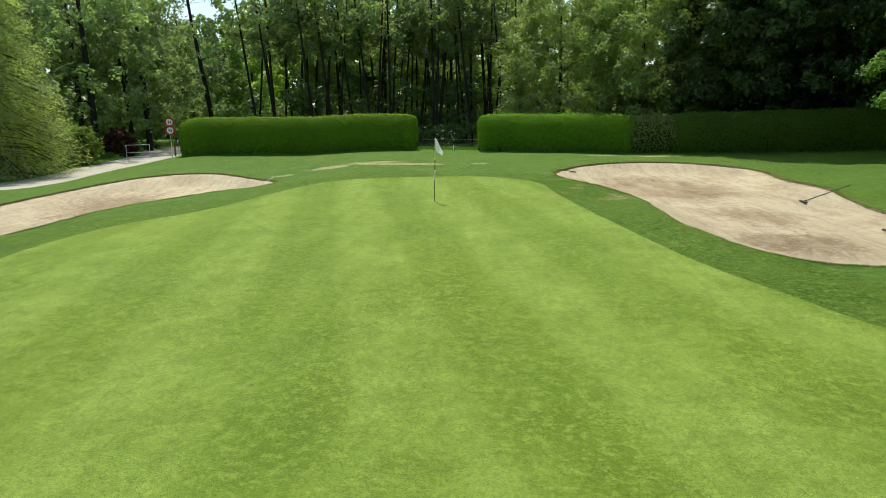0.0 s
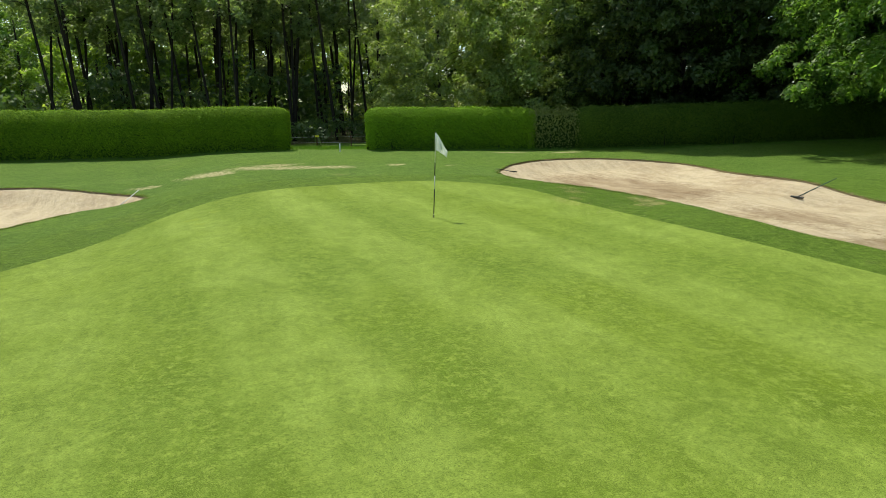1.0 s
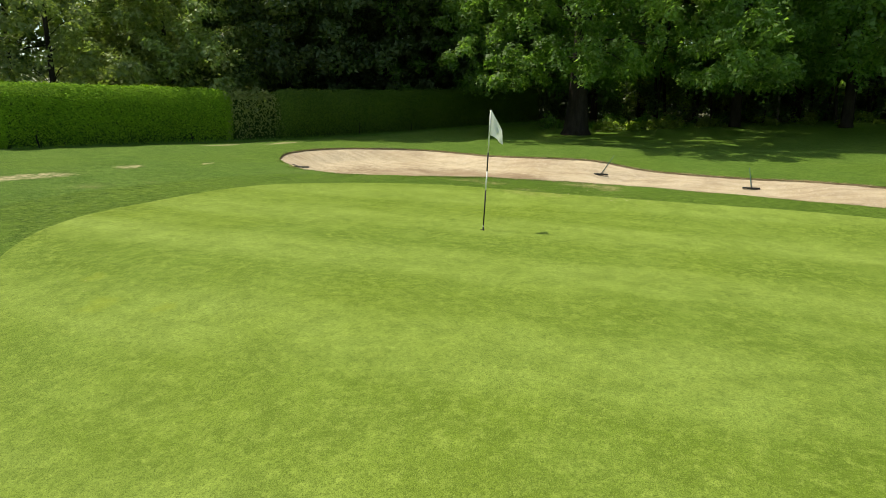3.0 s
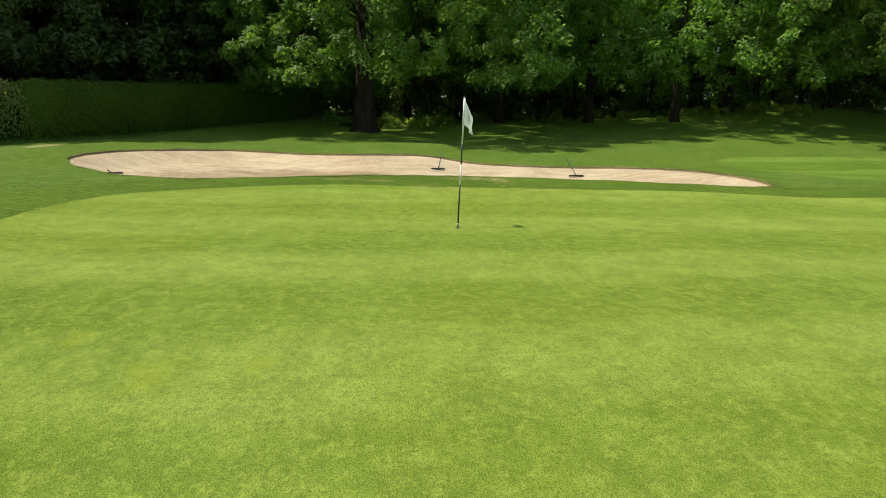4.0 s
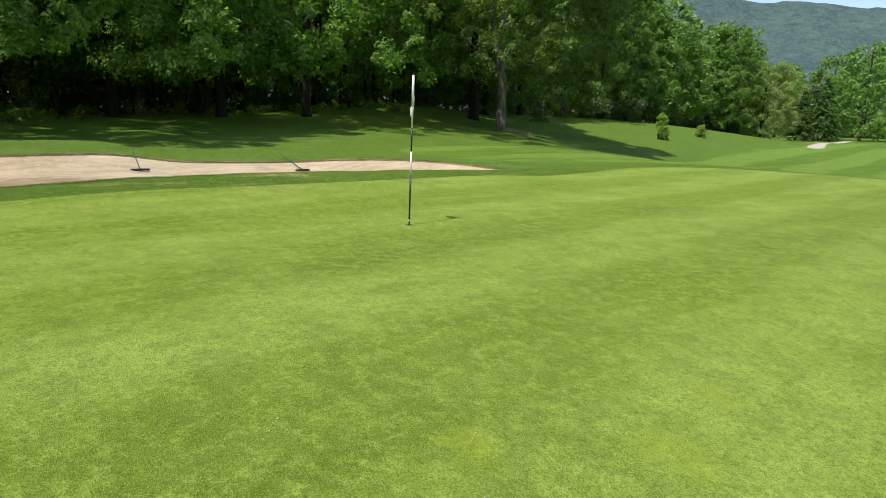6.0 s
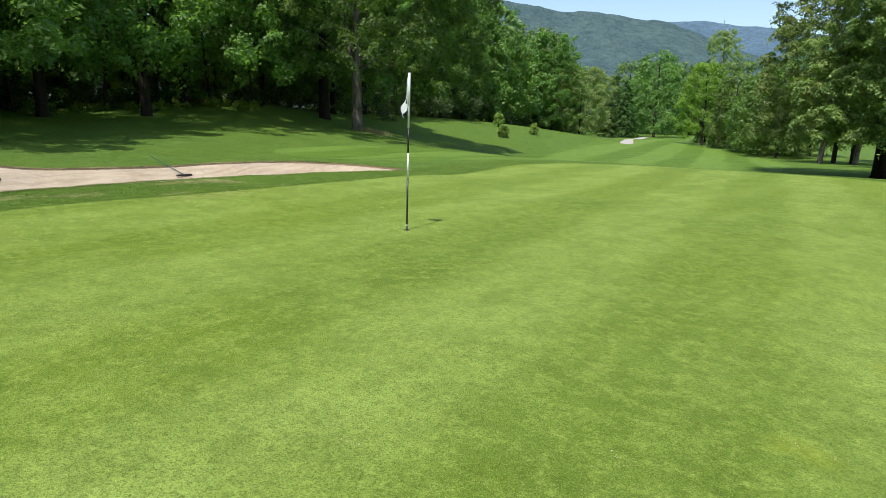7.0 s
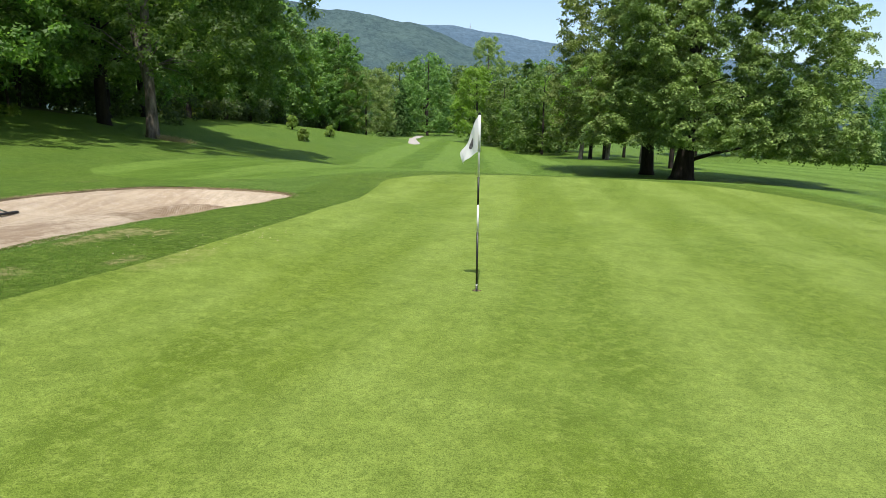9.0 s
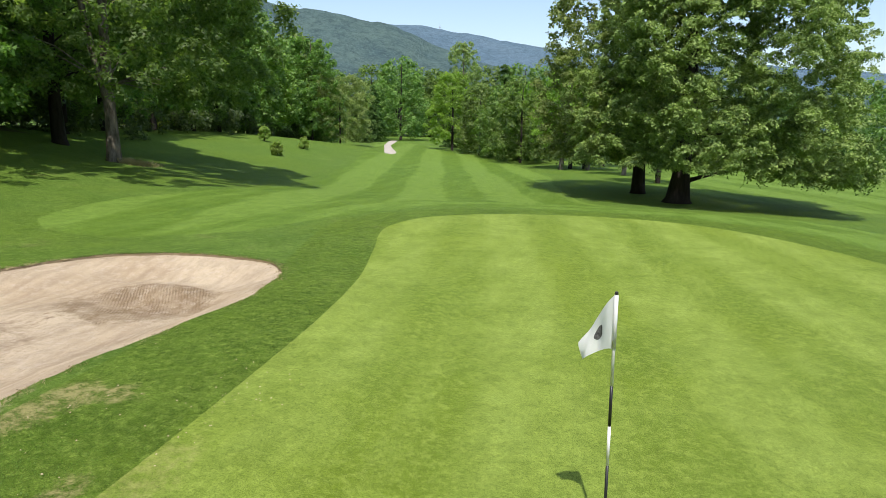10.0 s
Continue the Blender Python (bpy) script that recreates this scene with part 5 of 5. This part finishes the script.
def crumbs(label, spots, size, material, seed):
    """Small clods lying on the sand along the lips."""
    rng = np.random.default_rng(seed)
    v, f = [], []
    shape = np.array([(1, 0, 0), (0, 1, 0), (-1, 0, 0), (0, -1, 0), (0, 0, 0.8), (0, 0, -0.6)], float)
    faces = ((0, 1, 4), (1, 2, 4), (2, 3, 4), (3, 0, 4), (1, 0, 5), (2, 1, 5), (3, 2, 5), (0, 3, 5))
    for x, y, z in spots:
        k = len(v)
        v += list(shape * size * rng.uniform(0.4, 1.4) * rng.uniform(0.6, 1.3, (6, 3)) + np.array([x, y, z + 0.2 * size]))
        f += [tuple(k + i for i in t) for t in faces]
    return tagged(hang("sand_clods", fast_mesh("sand_clods", v, f, [material])), label, "clods", kind="stuff")


def lip_spots(edge, deep, n, seed):
    rng = np.random.default_rng(seed)
    p = edge[rng.integers(0, len(edge), n)] + rng.normal(size=(n, 2)) * 0.12
    ok = inside(edge, p[:, 0], p[:, 1])
    return [(x, y, sand_height(x, y, edge, deep)) for x, y in p[ok]]


crumbs("crumbled dark soil and sand clods below the bunker lips", lip_spots(BUNKER_A, 0.4, 1300, 41) + lip_spots(BUNKER_B, 0.42, 700, 42), 0.014, SOIL, 43)

crust = np.vstack([BUNKER_A[k] + rg.normal(size=(6, 2)) * 0.09 for k in rg.permutation(len(BUNKER_A))[:230]] + [BUNKER_B[k] + rg.normal(size=(6, 2)) * 0.09 for k in rg.permutation(len(BUNKER_B))[:90]])
spots = []
for x, y in crust:
    for edge, deep in ((BUNKER_A, 0.4), (BUNKER_B, 0.42)):
        if inside(edge, np.array([x]), np.array([y]))[0]:
            spots.append((x, y, sand_height(x, y, edge, deep)))
            break
    else:
        spots.append((x, y, land_at(x, y)))
crumbs("pale dried crusts of sand and turf along the bunker lips", spots, 0.013, TURF_CRUST, 45)
rg = np.random.default_rng(12)
far_lip = BUNKER_A[(BUNKER_A[:, 0] > 9.5) & (BUNKER_A[:, 1] > 13.2)]
far_lip = np.vstack([far_lip[rg.integers(0, len(far_lip))] + rg.normal(size=(7, 2)) * 0.08 for k in range(120)])
crumbs("broken straw-pale turf crust along the far lip of the long bunker", [(x, y, land_at(x, y) - 0.01) for x, y in far_lip], 0.024, TURF_CRUST, 47)
dug = np.array([8.9, 15.4]) + rg.normal(size=(420, 2)) * np.array([0.85, 0.35])
crumbs("damp brown clods of dug sand on the ridge", [(x, y, sand_height(x, y, BUNKER_A, 0.4)) for x, y in dug], 0.009, WET_SAND, 44)

scuffs = np.vstack([np.array(p) + rg.normal(size=(8, 2)) * 0.04 for p in ((-5.15, 24.73), (-5.34, 24.75), (-4.59, 25.54), (-5.55, 24.38), (-5.5, 25.03), (-3.6, 26.2))])
crumbs("pale sandy scuff marks on the green", [(x, y, land_at(x, y)) for x, y in scuffs], 0.004, CRUST, 46)

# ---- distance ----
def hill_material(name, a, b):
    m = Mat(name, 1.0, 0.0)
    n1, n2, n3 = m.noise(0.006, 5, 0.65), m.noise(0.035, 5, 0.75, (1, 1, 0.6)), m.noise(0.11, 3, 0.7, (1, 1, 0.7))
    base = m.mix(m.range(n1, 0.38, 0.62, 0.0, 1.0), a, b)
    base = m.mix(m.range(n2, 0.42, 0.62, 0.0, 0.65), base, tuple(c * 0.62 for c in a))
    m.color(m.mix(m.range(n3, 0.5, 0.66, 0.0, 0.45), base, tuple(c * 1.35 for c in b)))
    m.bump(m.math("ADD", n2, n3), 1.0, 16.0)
    return m.m


def ridge(name, label, far, crest, material, seed):
    """A long wooded mountainside; crest gives the height in degrees against the bearing."""
    bearings = np.linspace(-60, 75, 240)
    high = np.interp(bearings, [c[0] for c in crest], [c[1] for c in crest])
    rows = 16
    v = []
    for bearing, e in zip(bearings, high):
        top = far * math.tan(radians(e)) + 14 * noise.noise(Vector((bearing * 0.35, seed, 0))) + 5 * noise.noise(Vector((bearing * 2.1, seed, 5)))
        for r in range(rows):
            s = r / (rows - 1)
            d = far * (0.62 + 0.38 * s) + 60 * noise.noise(Vector((bearing * 0.25, s * 3, seed))) * (1 - s)
            z = -6 + (top + 6) * (s ** 1.25) + 18 * noise.noise(Vector((bearing * 0.4, s * 5, seed + 2))) * s * (1 - s) * 2
            a = radians(bearing)
            v.append((d * math.sin(a), -d * math.cos(a), z))
    f = [(i * rows + j, i * rows + j + 1, (i + 1) * rows + j + 1, (i + 1) * rows + j) for i in range(len(bearings) - 1) for j in range(rows - 1)]
    tagged(hang(name, fast_mesh(name, v, f, [material], None, True)), label, "mountain", kind="structure")


# distance haze is put into the base colours: blue-green near, paler blue far
ridge("backdrop_near", "wooded mountainside behind the course, tinted blue-green for haze", 2300, [(-60, 2.5), (-10, 3.0), (5, 4.2), (11, 5.2), (14, 6.3), (16, 7.1), (18.2, 8.0), (23.7, 8.9), (28.4, 9.3), (32, 9.9), (45, 9.5), (75, 6.0)], hill_material("near_woods_haze_tint", (0.08, 0.13, 0.135), (0.115, 0.175, 0.16)), 1)
ridge("backdrop_far", "wooded ridge behind the nearer mountain, tinted paler blue for haze", 3700, [(-60, 2.0), (-20, 4.2), (0, 5.9), (6.6, 6.6), (9.1, 7.0), (11.5, 7.5), (15, 7.9), (18.2, 8.1), (25, 8.3), (75, 5.0)], hill_material("far_woods_haze_tint", (0.12, 0.19, 0.245), (0.15, 0.225, 0.28)), 4)


def mast(foot, tall):
    """A thin lattice mast far off on the ridge."""
    root = tagged(new("radio_mast"), "thin grey radio mast on the far wooded ridge", "mast")
    bm = bmesh.new()
    tube(bm, [foot, foot + Vector((0, 0, tall * 0.55)), foot + Vector((0, 0, tall))], [2.0, 1.4, 0.5], 6)
    part("shaft", bm, METAL, root)
    bm = bmesh.new()
    block(bm, (7, 7, 4), Matrix.Translation(foot + Vector((0, 0, tall * 0.55))), 0.3)
    part("platform", bm, METAL, root)


mast(Vector((905, -3582, 492)), 44)

flecks = np.vstack([np.array((x, y)) + rg.normal(size=(n, 2)) * np.array(spread) for x, y, n, spread in ((6.2, 18.75, 70, (0.22, 0.3)), (5.75, 17.7, 70, (0.25, 0.4)), (4.2, 20.2, 40, (0.3, 0.6)), (5.2, 20.6, 60, (0.7, 0.9)))])
crumbs("scattered pale clippings and sand specks on the fringe", [(x, y, land_at(x, y) + 0.004) for x, y in flecks], 0.009, CRUST, 48)
